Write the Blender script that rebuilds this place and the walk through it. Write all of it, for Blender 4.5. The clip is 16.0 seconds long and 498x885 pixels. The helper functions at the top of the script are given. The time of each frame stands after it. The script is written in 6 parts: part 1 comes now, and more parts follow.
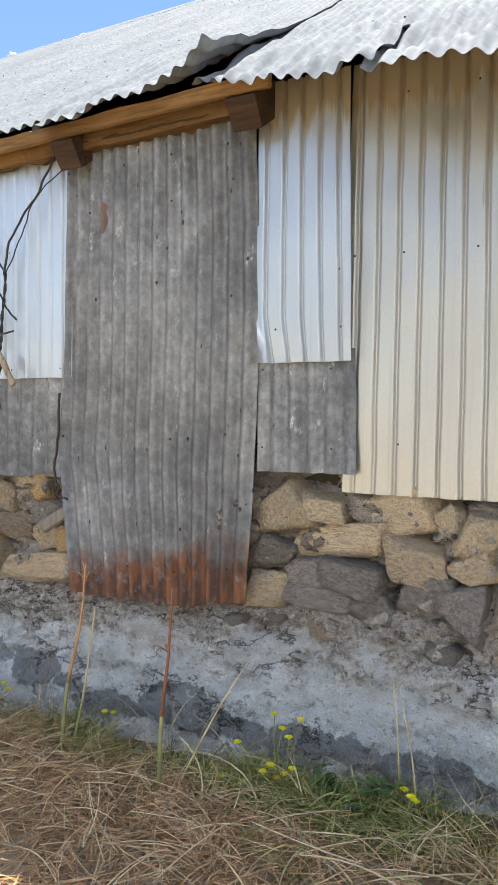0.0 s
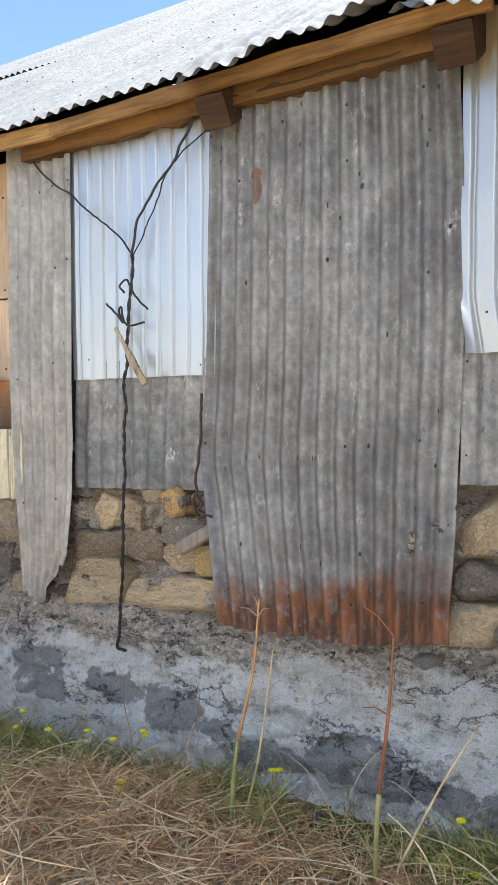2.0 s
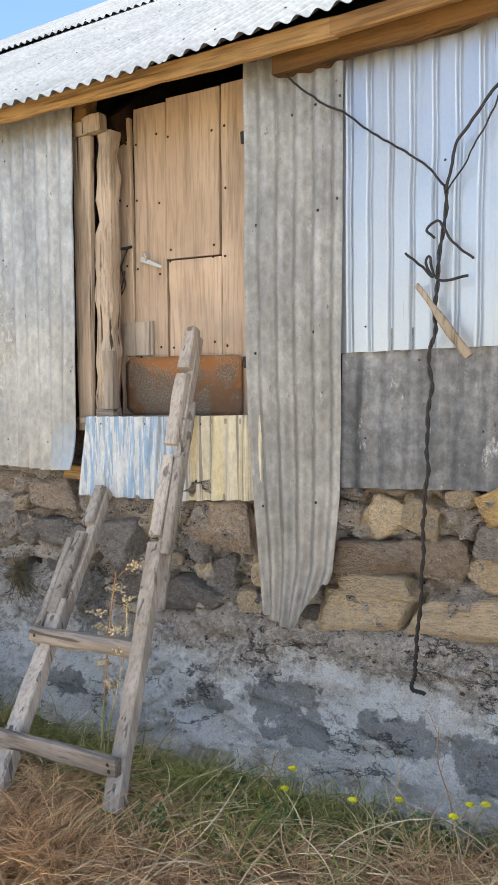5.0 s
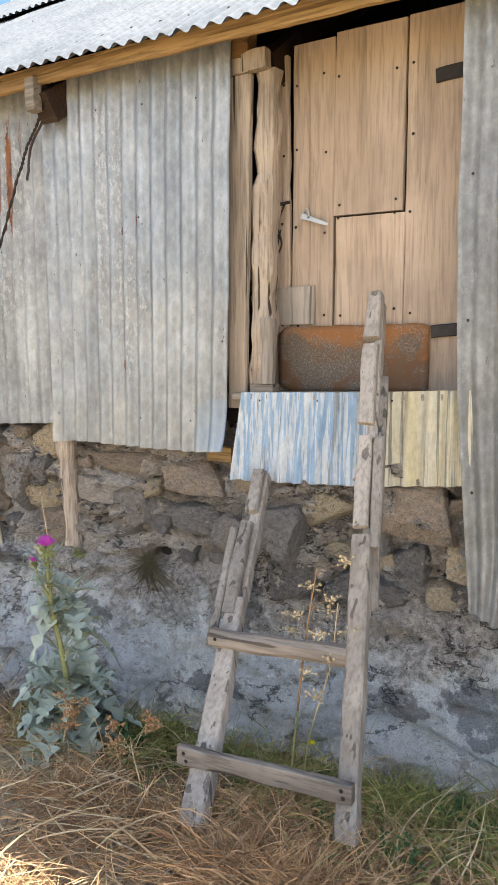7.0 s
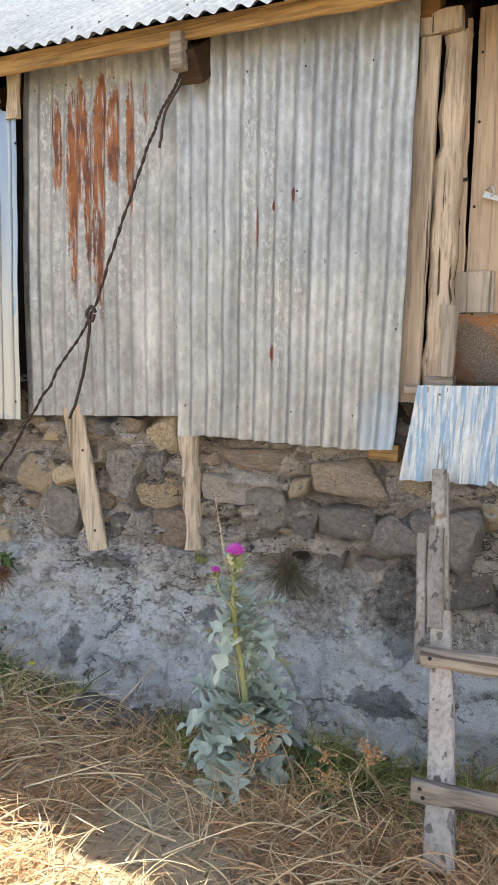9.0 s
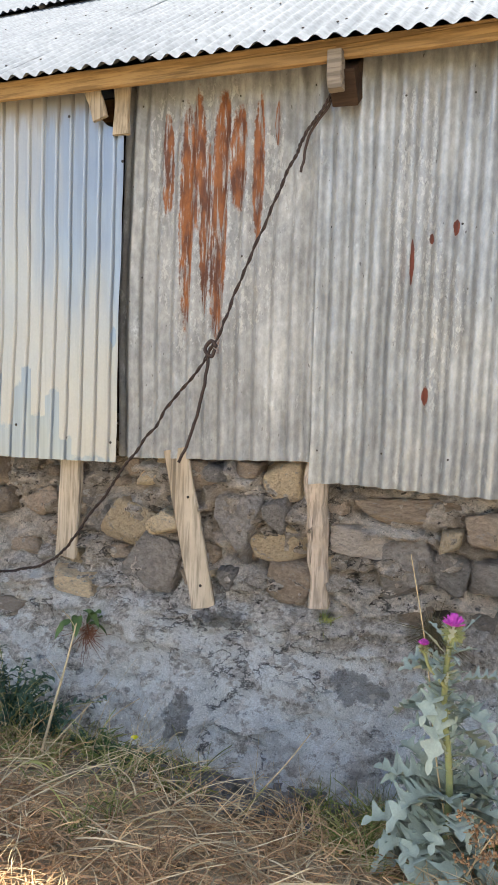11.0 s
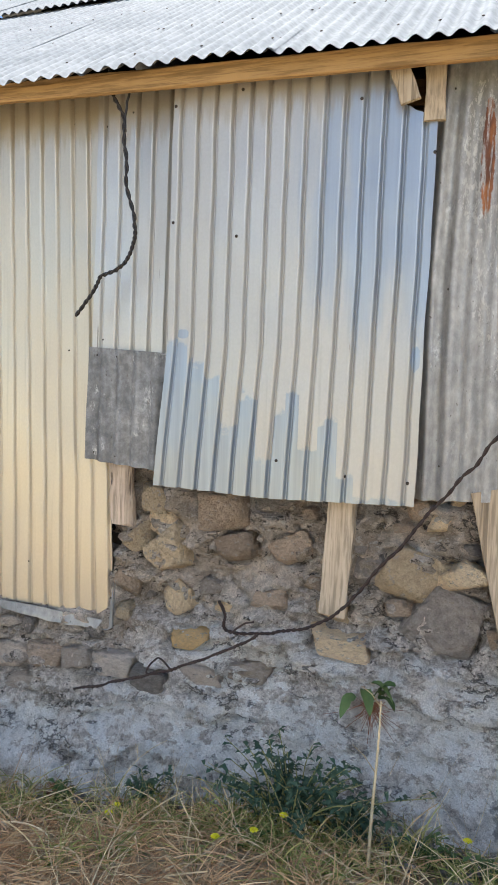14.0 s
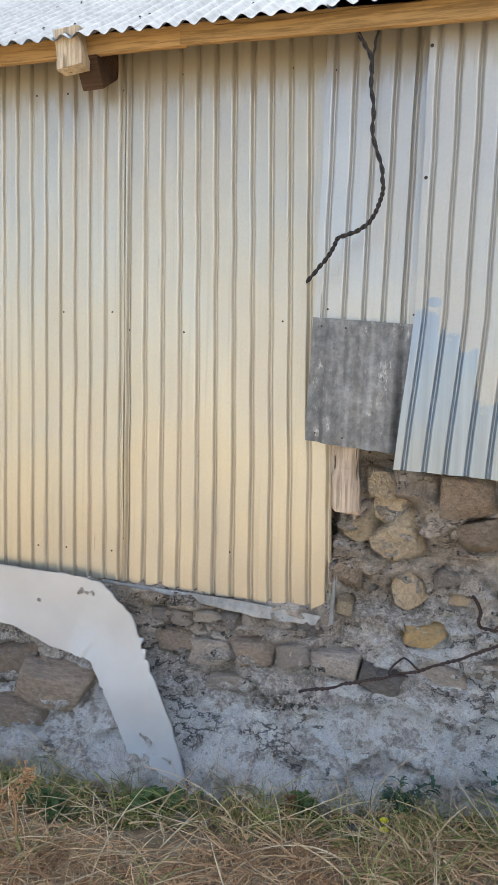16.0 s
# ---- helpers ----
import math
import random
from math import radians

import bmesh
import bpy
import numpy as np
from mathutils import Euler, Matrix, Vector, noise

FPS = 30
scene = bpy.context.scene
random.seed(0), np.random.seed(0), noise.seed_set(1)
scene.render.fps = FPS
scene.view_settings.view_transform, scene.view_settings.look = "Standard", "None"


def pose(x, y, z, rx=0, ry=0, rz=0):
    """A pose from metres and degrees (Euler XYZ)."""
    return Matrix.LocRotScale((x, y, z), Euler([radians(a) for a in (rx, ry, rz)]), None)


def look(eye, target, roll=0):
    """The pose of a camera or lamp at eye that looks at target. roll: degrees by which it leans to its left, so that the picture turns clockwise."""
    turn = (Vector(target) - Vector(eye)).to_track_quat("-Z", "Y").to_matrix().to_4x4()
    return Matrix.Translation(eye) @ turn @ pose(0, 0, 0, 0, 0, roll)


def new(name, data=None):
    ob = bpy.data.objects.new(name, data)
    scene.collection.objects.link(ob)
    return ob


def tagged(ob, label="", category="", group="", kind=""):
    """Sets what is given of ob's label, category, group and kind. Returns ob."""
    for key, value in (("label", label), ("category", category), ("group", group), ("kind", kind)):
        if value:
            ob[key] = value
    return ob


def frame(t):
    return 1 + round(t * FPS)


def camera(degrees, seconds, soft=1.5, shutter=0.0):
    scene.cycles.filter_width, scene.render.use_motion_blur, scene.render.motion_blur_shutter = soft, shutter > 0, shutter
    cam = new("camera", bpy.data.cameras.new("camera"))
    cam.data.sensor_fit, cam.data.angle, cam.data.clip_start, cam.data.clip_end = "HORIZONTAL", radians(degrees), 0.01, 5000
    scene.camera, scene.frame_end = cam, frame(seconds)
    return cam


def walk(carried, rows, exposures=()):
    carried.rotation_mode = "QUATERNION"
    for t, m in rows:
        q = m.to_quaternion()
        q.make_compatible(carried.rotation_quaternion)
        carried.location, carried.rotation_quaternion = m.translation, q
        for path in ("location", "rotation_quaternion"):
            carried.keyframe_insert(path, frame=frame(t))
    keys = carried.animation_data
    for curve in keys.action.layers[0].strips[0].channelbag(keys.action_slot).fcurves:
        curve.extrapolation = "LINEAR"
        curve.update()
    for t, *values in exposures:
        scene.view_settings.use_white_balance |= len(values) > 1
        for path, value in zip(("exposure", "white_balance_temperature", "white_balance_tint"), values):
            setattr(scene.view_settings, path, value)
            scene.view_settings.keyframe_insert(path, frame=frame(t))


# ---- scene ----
cam = camera(36.7, 16.0, soft=1.0)
METRES, EYE, TILT, LEAN, TURN = 7.5, 1.58, 0.0, 0.0, 29.5
ROWS = [
    (0.0, 0.0, 0.0, 0.0, 0.05, -3.06, -0.85),
    (0.5, -0.0186, 0.0152, 0.0007, 0.39, -3.19, -0.73),
    (1.0, -0.0382, 0.0367, -0.0004, 0.85, -3.25, -0.42),
    (1.5, -0.0582, 0.0574, 0.0004, 1.58, -3.27, -0.13),
    (2.0, -0.079, 0.0705, 0.0009, 2.39, -3.3, -0.02),
    (2.5, -0.1087, 0.0845, 0.0017, 3.03, -3.31, 0.09),
    (3.0, -0.1346, 0.0994, 0.0027, 3.42, -3.39, 0.11),
    (3.5, -0.1611, 0.1184, 0.0016, 3.52, -3.59, 0.24),
    (6.0, -0.2863, 0.1843, 0.0011, 1.85, -5.76, 0.68),
    (6.5, -0.3148, 0.1952, -0.0013, 1.49, -6.0, 0.55),
    (7.0, -0.3488, 0.2037, -0.0026, 1.08, -6.47, 0.41),
    (7.5, -0.3741, 0.2144, -0.0034, 0.46, -6.98, 0.22),
    (8.0, -0.4022, 0.2295, -0.0043, -0.33, -7.31, 0.08),
    (8.5, -0.4325, 0.2365, -0.0036, -1.29, -7.3, -0.12),
    (9.0, -0.4643, 0.2425, -0.005, -2.48, -7.0, -0.53),
    (11.5, -0.5979, 0.3049, 0.0009, -8.22, -4.39, -1.71),
    (12.0, -0.6261, 0.3212, 0.002, -9.19, -4.22, -1.83),
    (12.5, -0.6602, 0.3344, 0.0021, -9.77, -4.02, -1.82),
    (13.0, -0.6868, 0.3457, 0.0059, -9.91, -3.86, -1.79),
    (13.5, -0.7163, 0.3677, 0.0034, -9.99, -3.74, -1.73),
    (14.0, -0.747, 0.389, 0.0041, -10.35, -3.93, -1.82),
    (14.5, -0.7842, 0.4031, 0.0034, -11.0, -4.38, -1.89),
    (15.0, -0.8121, 0.4161, 0.0053, -11.64, -4.79, -1.91),
    (15.5, -0.8453, 0.4371, -0.0003, -11.98, -5.39, -1.85),
    (16.0, -0.8773, 0.4551, -0.001, -11.83, -5.67, -1.71),
]
walk(cam, [(t, pose(0, 0, EYE, TILT, LEAN, TURN) @ pose(METRES * x, METRES * y, METRES * z, 90 + pitch, roll, yaw)) for t, x, y, z, yaw, pitch, roll in ROWS], exposures=((0.0, 2.12, 6450, 8), (2.5, 2.30, 6500, 8), (7.0, 2.24, 6500, 8), (12.0, 2.20, 6450, 8), (14.0, 2.10, 6300, 8), (16.0, 2.12, 6200, 8)))

# ---- sky and sun ----
CLOUD_SHIFT = (13.6, 18.4, 7.2)
SUN_EL, SUN_AZ = 69.0, 12.0          # degrees above the horizon; degrees off the +y axis towards -x
world = bpy.data.worlds.new("sky")
scene.world = world
world.use_nodes = True
wt = world.node_tree
sky = wt.nodes.new("ShaderNodeTexSky")
sky.sky_type = "NISHITA"
sky.sun_disc = False
sky.sun_elevation = radians(SUN_EL)
sky.sun_rotation = radians(-SUN_AZ)
sky.altitude = 2600
sky.dust_density = 0.0
sky.ozone_density = 2.5
# mostly unseen fair-weather clouds over the whole sky, one layer, added to brighten shade
way = wt.nodes.new("ShaderNodeTexCoord")
part_ = wt.nodes.new("ShaderNodeSeparateXYZ")
wt.links.new(way.outputs["Generated"], part_.inputs[0])
lift_ = wt.nodes.new("ShaderNodeMath")
lift_.operation = "ADD"
wt.links.new(part_.outputs[2], lift_.inputs[0])
lift_.inputs[1].default_value = 0.25
flat_ = wt.nodes.new("ShaderNodeVectorMath")
flat_.operation = "DIVIDE"
wt.links.new(way.outputs["Generated"], flat_.inputs[0])
wt.links.new(lift_.outputs[0], flat_.inputs[1])
puff = wt.nodes.new("ShaderNodeTexNoise")
puff.inputs["Scale"].default_value = 1.3
puff.inputs["Detail"].default_value = 7.0
puff.inputs["Roughness"].default_value = 0.55
shove = wt.nodes.new("ShaderNodeMapping")
shove.inputs["Location"].default_value = CLOUD_SHIFT
wt.links.new(flat_.outputs[0], shove.inputs[0])
wt.links.new(shove.outputs[0], puff.inputs["Vector"])
cover = wt.nodes.new("ShaderNodeMapRange")
cover.interpolation_type = "SMOOTHSTEP"
cover.inputs[1].default_value, cover.inputs[2].default_value = 0.52, 0.64
wt.links.new(puff.outputs["Fac"], cover.inputs[0])
over_ = wt.nodes.new("ShaderNodeMix")
over_.data_type = "RGBA"
wt.links.new(cover.outputs[0], over_.inputs[0])
wt.links.new(sky.outputs[0], over_.inputs[6])
over_.inputs[7].default_value = (13.0, 12.8, 12.5, 1)
wt.links.new(over_.outputs[2], wt.nodes["Background"].inputs[0])
wt.nodes["Background"].inputs[1].default_value = 0.06
sun = new("sun", bpy.data.lights.new("sun", "SUN"))
sun.data.energy = 2.9
sun.data.angle = radians(0.53)
sun.data.color = (1.0, 0.955, 0.88)
sd = Vector((-math.sin(radians(SUN_AZ)) * math.cos(radians(SUN_EL)), math.cos(radians(SUN_AZ)) * math.cos(radians(SUN_EL)), math.sin(radians(SUN_EL))))
sun.matrix_world = look(tuple(sd * 50), (0, 0, 0))


# ---- node materials ----
class Nodes:
    """A short way to wire one material."""

    def __init__(self, name):
        self.m = bpy.data.materials.new(name)
        self.m.use_nodes = True
        self.t = self.m.node_tree
        self.b = self.t.nodes["Principled BSDF"]
        self.geo = self.t.nodes.new("ShaderNodeTexCoord").outputs["Object"]
        sep = self.t.nodes.new("ShaderNodeSeparateXYZ")
        self.t.links.new(self.geo, sep.inputs[0])
        self.x, self.y, self.z = sep.outputs
        self.info = self.t.nodes.new("ShaderNodeObjectInfo")
        self.rnd = self.info.outputs["Random"]
        self.isl = self.t.nodes.new("ShaderNodeNewGeometry").outputs["Random Per Island"]

    def put(self, sock, v):
        if isinstance(v, bpy.types.NodeSocket):
            self.t.links.new(v, sock)
        elif isinstance(v, tuple) and len(v) == 3 and sock.type == "RGBA":
            sock.default_value = (*v, 1)
        else:
            sock.default_value = v

    def noise(self, scale=5.0, stretch=(1, 1, 1), detail=4.0, rough=0.55, shift=(0, 0, 0), warp=0.0):
        mp = self.t.nodes.new("ShaderNodeMapping")
        mp.inputs["Scale"].default_value = stretch
        mp.inputs["Location"].default_value = shift
        self.t.links.new(self.geo, mp.inputs[0])
        n = self.t.nodes.new("ShaderNodeTexNoise")
        n.inputs["Scale"].default_value = scale
        n.inputs["Detail"].default_value = detail
        n.inputs["Roughness"].default_value = rough
        n.inputs["Distortion"].default_value = warp
        self.t.links.new(mp.outputs[0], n.inputs["Vector"])
        return n.outputs["Fac"]

    def vor(self, scale=5.0, stretch=(1, 1, 1), feature="F1"):
        mp = self.t.nodes.new("ShaderNodeMapping")
        mp.inputs["Scale"].default_value = stretch
        self.t.links.new(self.geo, mp.inputs[0])
        n = self.t.nodes.new("ShaderNodeTexVoronoi")
        n.feature = feature
        n.inputs["Scale"].default_value = scale
        self.t.links.new(mp.outputs[0], n.inputs["Vector"])
        return n.outputs["Distance"]

    def math(self, op, a, b=0.0, c=0.0):
        n = self.t.nodes.new("ShaderNodeMath")
        n.operation = op
        for s, v in zip(n.inputs, (a, b, c)):
            self.put(s, v)
        return n.outputs[0]

    def band(self, v, lo, hi, a=0.0, b=1.0):
        """v from lo..hi smoothly to a..b."""
        n = self.t.nodes.new("ShaderNodeMapRange")
        n.interpolation_type = "SMOOTHSTEP"
        self.put(n.inputs[0], v)
        for i, k in enumerate((lo, hi, a, b)):
            self.put(n.inputs[1 + i], k)
        return n.outputs[0]

    def mix(self, f, a, b, how="MIX"):
        n = self.t.nodes.new("ShaderNodeMix")
        n.data_type, n.blend_type = "RGBA", how
        self.put(n.inputs[0], f)
        self.put(n.inputs[6], a)
        self.put(n.inputs[7], b)
        return n.outputs[2]

    def steps(self, v, lo, hi, stops):
        """A stepped height for v: (place, value) pairs between lo and hi."""
        n = self.t.nodes.new("ShaderNodeValToRGB")
        n.color_ramp.interpolation = "CONSTANT"
        for i, (p, q) in enumerate(stops):
            e = n.color_ramp.elements[i] if i < 2 else n.color_ramp.elements.new(1.0)
            e.position = (p - lo) / (hi - lo)
            e.color = (q, q, q, 1)
        m = self.t.nodes.new("ShaderNodeMapRange")
        self.put(m.inputs[0], v)
        m.inputs[1].default_value, m.inputs[2].default_value = lo, hi
        self.t.links.new(m.outputs[0], n.inputs[0])
        return n.outputs[0]

    def blots(self, spots, ragged=0.35, scale=14.0):
        """Ragged patches on the wall: (x, z, half width, half height) each."""
        wob = self.math("MULTIPLY", self.math("SUBTRACT", self.noise(scale, (1, 1, 1), 5, 0.65, (8, 3, 5)), 0.5), ragged * 4)
        out = None
        for x, z, a, b in spots:
            dx = self.math("POWER", self.math("ABSOLUTE", self.math("DIVIDE", self.math("SUBTRACT", self.x, x), a)), 2.0)
            dz = self.math("POWER", self.math("ABSOLUTE", self.math("DIVIDE", self.math("SUBTRACT", self.z, z), b)), 2.0)
            d = self.math("ADD", dx, dz)
            out = d if out is None else self.math("MINIMUM", out, d)
        return self.band(self.math("ADD", out, wob), 1.12, 0.80)

    def vary(self, c, f, amount):
        """c times 1-amount .. 1+amount as f goes 0..1."""
        n = self.t.nodes.new("ShaderNodeHueSaturation")
        self.put(n.inputs["Value"], self.band(f, 0.0, 1.0, 1 - amount, 1 + amount))
        self.put(n.inputs["Color"], c)
        return n.outputs[0]

    def bump(self, h, strength=0.5, dist=0.01, normal=None):
        n = self.t.nodes.new("ShaderNodeBump")
        n.inputs["Strength"].default_value = strength
        n.inputs["Distance"].default_value = dist
        self.put(n.inputs["Height"], h)
        if normal:
            self.put(n.inputs["Normal"], normal)
        return n.outputs[0]

    def done(self, colour, rough=0.8, metal=0.0, normal=None, spec=0.4):
        self.put(self.b.inputs["Base Color"], colour)
        self.put(self.b.inputs["Roughness"], rough)
        self.put(self.b.inputs["Metallic"], metal)
        self.b.inputs["Specular IOR Level"].default_value = spec
        if normal:
            self.put(self.b.inputs["Normal"], normal)
        return self.m


RUST_A, RUST_B = (0.27, 0.105, 0.04), (0.12, 0.048, 0.028)


def zinc(name, base, light, metal=0.35, rust=None, streak=0.5, spots=0.0, shift=0.0, gloss=0.48, spec=0.4, blotch=0.30, grit=0.22, rusts=(RUST_A, RUST_B), pits=0.7, mottle=0.0, relief=1.0, flakes=(), blue=()):
    """Weathered galvanised sheet: zinc bloom, run-off streaks, rust where rust(n) says."""
    n = Nodes(name)
    big = n.noise(2.2, (1, 1, 0.6), 3, shift=(shift, 0, 0))
    run = n.noise(1.0, (26, 26, 1.1), 5, 0.6, shift=(shift, 0, shift))
    fine = n.noise(90, (1, 1, 0.6), 4, 0.7)
    spangle = n.vor(38, (1, 1, 0.55))
    c = n.mix(n.band(big, 0.3, 0.7), base, light)
    c = n.mix(n.math("MULTIPLY", n.band(run, 0.45, 0.75), streak), c, tuple(0.55 * v for v in base))
    c = n.mix(n.math("MULTIPLY", n.band(run, 0.5, 0.28), streak * 0.8), c, tuple(min(0.85, 1.35 * v) for v in light))
    c = n.vary(c, spangle, 0.12)
    c = n.vary(c, n.noise(8.5, (1.5, 1, 0.75), 4, 0.6, (shift, 6, 2)), blotch)
    c = n.vary(c, fine, grit)
    # white zinc bloom in blotches
    bl = n.math("MULTIPLY", n.band(n.noise(14, (1, 1, 0.45), 5, 0.7, (3 + shift, 0, 1)), 0.58, 0.70), n.band(fine, 0.35, 0.6))
    c = n.mix(n.math("MULTIPLY", bl, spots), c, (0.62, 0.63, 0.63))
    pit = n.band(n.noise(60, (1, 1, 0.5), 2, 0.5, (shift, 4, 0)), 0.71, 0.76)
    c = n.mix(n.math("MULTIPLY", pit, pits), c, (0.10, 0.085, 0.075))
    if mottle:
        c = n.vary(c, n.band(n.noise(26, (1, 1, 1), 6, 0.75, (shift, 2, 9)), 0.3, 0.7), mottle)
        c = n.vary(c, n.band(n.noise(3.2, (1, 1, 2.2), 4, 0.6, (shift, 7, 1)), 0.3, 0.7), mottle * 0.6)
    if flakes:
        zone = n.blots(flakes, 0.8, 5.0)
        c = n.mix(n.math("MULTIPLY", zone, 0.35), c, n.vary((0.26, 0.25, 0.245), fine, 0.3))
        bit = n.band(n.math("ADD", n.noise(55, (1, 1, 0.45), 5, 0.75, (shift, 5, 5)), n.math("MULTIPLY", run, 0.25)), 0.66, 0.70)
        c = n.mix(n.math("MULTIPLY", n.math("MULTIPLY", zone, bit), 0.5), c, (0.66, 0.65, 0.62))
    if blue:
        c = n.mix(n.math("MULTIPLY", n.blots(blue, 0.5, 9.0), 0.5), c, (0.32, 0.38, 0.45))
    met = metal
    if rust:
        f = rust(n)
        edge = n.noise(40, (1, 1, 0.5), 4, 0.7)
        r = n.mix(n.band(n.noise(22, (1, 1, 0.35), 4), 0.38, 0.62), *rusts)
        r = n.vary(r, edge, 0.35)
        c = n.mix(f, c, r)
        met = n.math("MULTIPLY", n.math("SUBTRACT", 1.0, f), metal)
    nor = n.bump(n.math("ADD", fine, n.math("MULTIPLY", run, 0.7)), 0.25 * relief, 0.002)
    dent = n.bump(n.noise(6, (1, 1, 0.7), 2), 0.35 * relief, 0.02, nor)
    return n.done(c, n.band(n.math("ADD", n.math("MULTIPLY", fine, 0.5), n.math("MULTIPLY", run, 0.5)), 0.3, 0.7, gloss, gloss + 0.2), met, dent, spec)


def painted(name, paint, bare=(0.66, 0.69, 0.73), peel=None, metal=0.70, shift=0.0, gloss=0.36):
    """Smooth coated sheet with a dull shine, scuffs along the ribs, old drips and eave shade painted at the top,
    peeling where peel(n) says.
    """
    n = Nodes(name)
    big = n.noise(1.6, (1, 1, 0.5), 3, shift=(shift, 0, 0))
    run = n.noise(1.0, (34, 34, 0.7), 5, 0.62, shift=(shift, 0, 2))
    fine = n.noise(120, (1, 1, 0.7), 3, 0.6)
    c = n.vary(paint, big, 0.10)
    c = n.mix(n.math("MULTIPLY", n.band(run, 0.52, 0.80), 0.45), c, tuple(0.6 * v for v in paint))
    scuff = n.math("MULTIPLY", n.band(n.noise(1.0, (55, 55, 2.4), 3, 0.6, (shift, 0, 7)), 0.69, 0.75), n.band(n.noise(3, (1, 1, 1), 2, 0.5, (0, 0, 4)), 0.45, 0.62))
    c = n.mix(n.math("MULTIPLY", scuff, 0.75), c, (0.13, 0.11, 0.085))
    c = n.vary(c, fine, 0.06)
    met = metal
    if peel:
        f = peel(n)
        c = n.mix(f, c, n.vary(bare, run, 0.25))
        met = n.band(f, 0.0, 1.0, metal, 0.9)
    # brown drips that ran from under the roof, with eave shade painted in
    drip_shade = n.math("SUBTRACT", n.z, n.math("MULTIPLY", n.noise(1.0, (24, 24, 0.8), 3, 0.6, (shift, 1, 0)), 0.34))
    drip_shade = n.math("MULTIPLY", n.band(drip_shade, 2.50, 2.58), n.band(n.x, -1.75, -1.5, 0.35, 0.85))
    c = n.mix(drip_shade, c, (0.24, 0.18, 0.10))
    met = n.math("MULTIPLY", met, n.math("SUBTRACT", 1.0, drip_shade))
    nor = n.bump(n.noise(7, (1, 1, 0.6), 2, 0.5, (shift, 0, 0)), 0.3, 0.012)
    nor = n.bump(fine, 0.12, 0.001, nor)
    return n.done(c, n.band(n.noise(5, (1, 1, 0.3), 4, 0.6), 0.25, 0.75, gloss - 0.06, gloss + 0.10), met, nor, 0.5)


def timber(name, colour, dark, along="z", rough=0.8, grain=1.0, crack=0.8, vary=0.25, knots=0.6):
    """Bare wood with grain along one axis, cracks and knots."""
    n = Nodes(name)
    s = {"x": (0.06, 1, 1), "y": (1, 0.06, 1), "z": (1, 1, 0.06)}[along]
    g = n.noise(75, s, 5, 0.62, warp=0.12)
    wide = n.noise(9, s, 3, 0.5, (5, 1, 3), warp=0.15)
    patch = n.noise(3.5, (1, 1, 1), 4, 0.6)
    c = n.mix(n.band(wide, 0.3, 0.72), colour, dark)
    c = n.mix(n.math("MULTIPLY", n.band(g, 0.42, 0.66), 0.62 * grain), c, tuple(0.40 * v for v in dark))
    c = n.mix(n.math("MULTIPLY", n.band(patch, 0.42, 0.72), 0.35), c, tuple(0.6 * v for v in dark))
    cr = n.band(n.noise(34, tuple(k * (0.5 if k < 1 else 1) for k in s), 2, 0.4, (2, 7, 1)), 0.63, 0.67)
    c = n.mix(n.math("MULTIPLY", cr, crack), c, (0.035, 0.025, 0.018))
    knot = n.band(n.vor(3.1, tuple(max(k, 0.45) for k in s)), 0.075, 0.03)
    c = n.mix(n.math("MULTIPLY", knot, knots), c, (0.10, 0.05, 0.025))
    c = n.vary(c, n.rnd, vary)
    h = n.math("SUBTRACT", n.math("MULTIPLY", g, 0.5), n.math("MULTIPLY", cr, 1.4))
    return n.done(c, rough, 0.0, n.bump(h, 0.55, 0.004), 0.25)


def plain(name, colour, rough=0.6, metal=0.0, amount=0.25, scale=40.0, spec=0.4):
    n = Nodes(name)
    f = n.noise(scale, (1, 1, 1), 4, 0.65)
    c = n.vary(n.vary(colour, f, amount), n.rnd, amount * 0.6)
    return n.done(c, rough, metal, n.bump(f, 0.3, 0.003), spec)


def leafy(name, colour, other, rough=0.6, vary=0.4):
    """Blades and leaves, each piece with its own tone; light passes through."""
    n = Nodes(name)
    c = n.mix(n.isl, colour, other)
    c = n.vary(c, n.noise(9, (1, 1, 1), 3), vary)
    c = n.vary(c, n.noise(160, (1, 1, 1), 2), 0.15)
    n.put(n.b.inputs["Subsurface Weight"], 0.0)
    return n.done(c, rough, 0.0, None, 0.25)


def rust_bottom(n):
    """Rust that eats up from the foot, highest at the sheet's right corner, and a rusted nail run."""
    up = n.math("ADD", n.z, n.math("MULTIPLY", n.math("SUBTRACT", n.noise(6, (1, 1, 0.8), 6, 0.72), 0.5), 0.42))
    side = n.band(n.x, -2.5, -1.65, 0.0, 0.15)
    f = n.band(n.math("SUBTRACT", up, side), 0.87, 0.72)
    f = n.math("MULTIPLY", f, n.band(n.noise(30, (1, 1, 0.7), 5, 0.75, (2, 2, 2)), 0.32, 0.50, 0.35, 1.0))
    spot = n.blots(((-2.335, 2.42, 0.022, 0.075), (-2.34, 2.47, 0.03, 0.02)), 0.2, 40.0)
    return n.math("MAXIMUM", f, n.math("MULTIPLY", spot, 0.8))


RUNS = ((-6.436, 2.50, 0.024, 0.22), (-6.34, 2.26, 0.034, 0.48), (-6.295, 2.50, 0.040, 0.30), (-6.25, 2.22, 0.030, 0.36), (-6.185, 2.24, 0.040, 0.52), (-6.172, 2.58, 0.036, 0.21), (-6.10, 2.50, 0.040, 0.22), (-6.01, 2.45, 0.030, 0.31), (-5.93, 2.63, 0.016, 0.09))


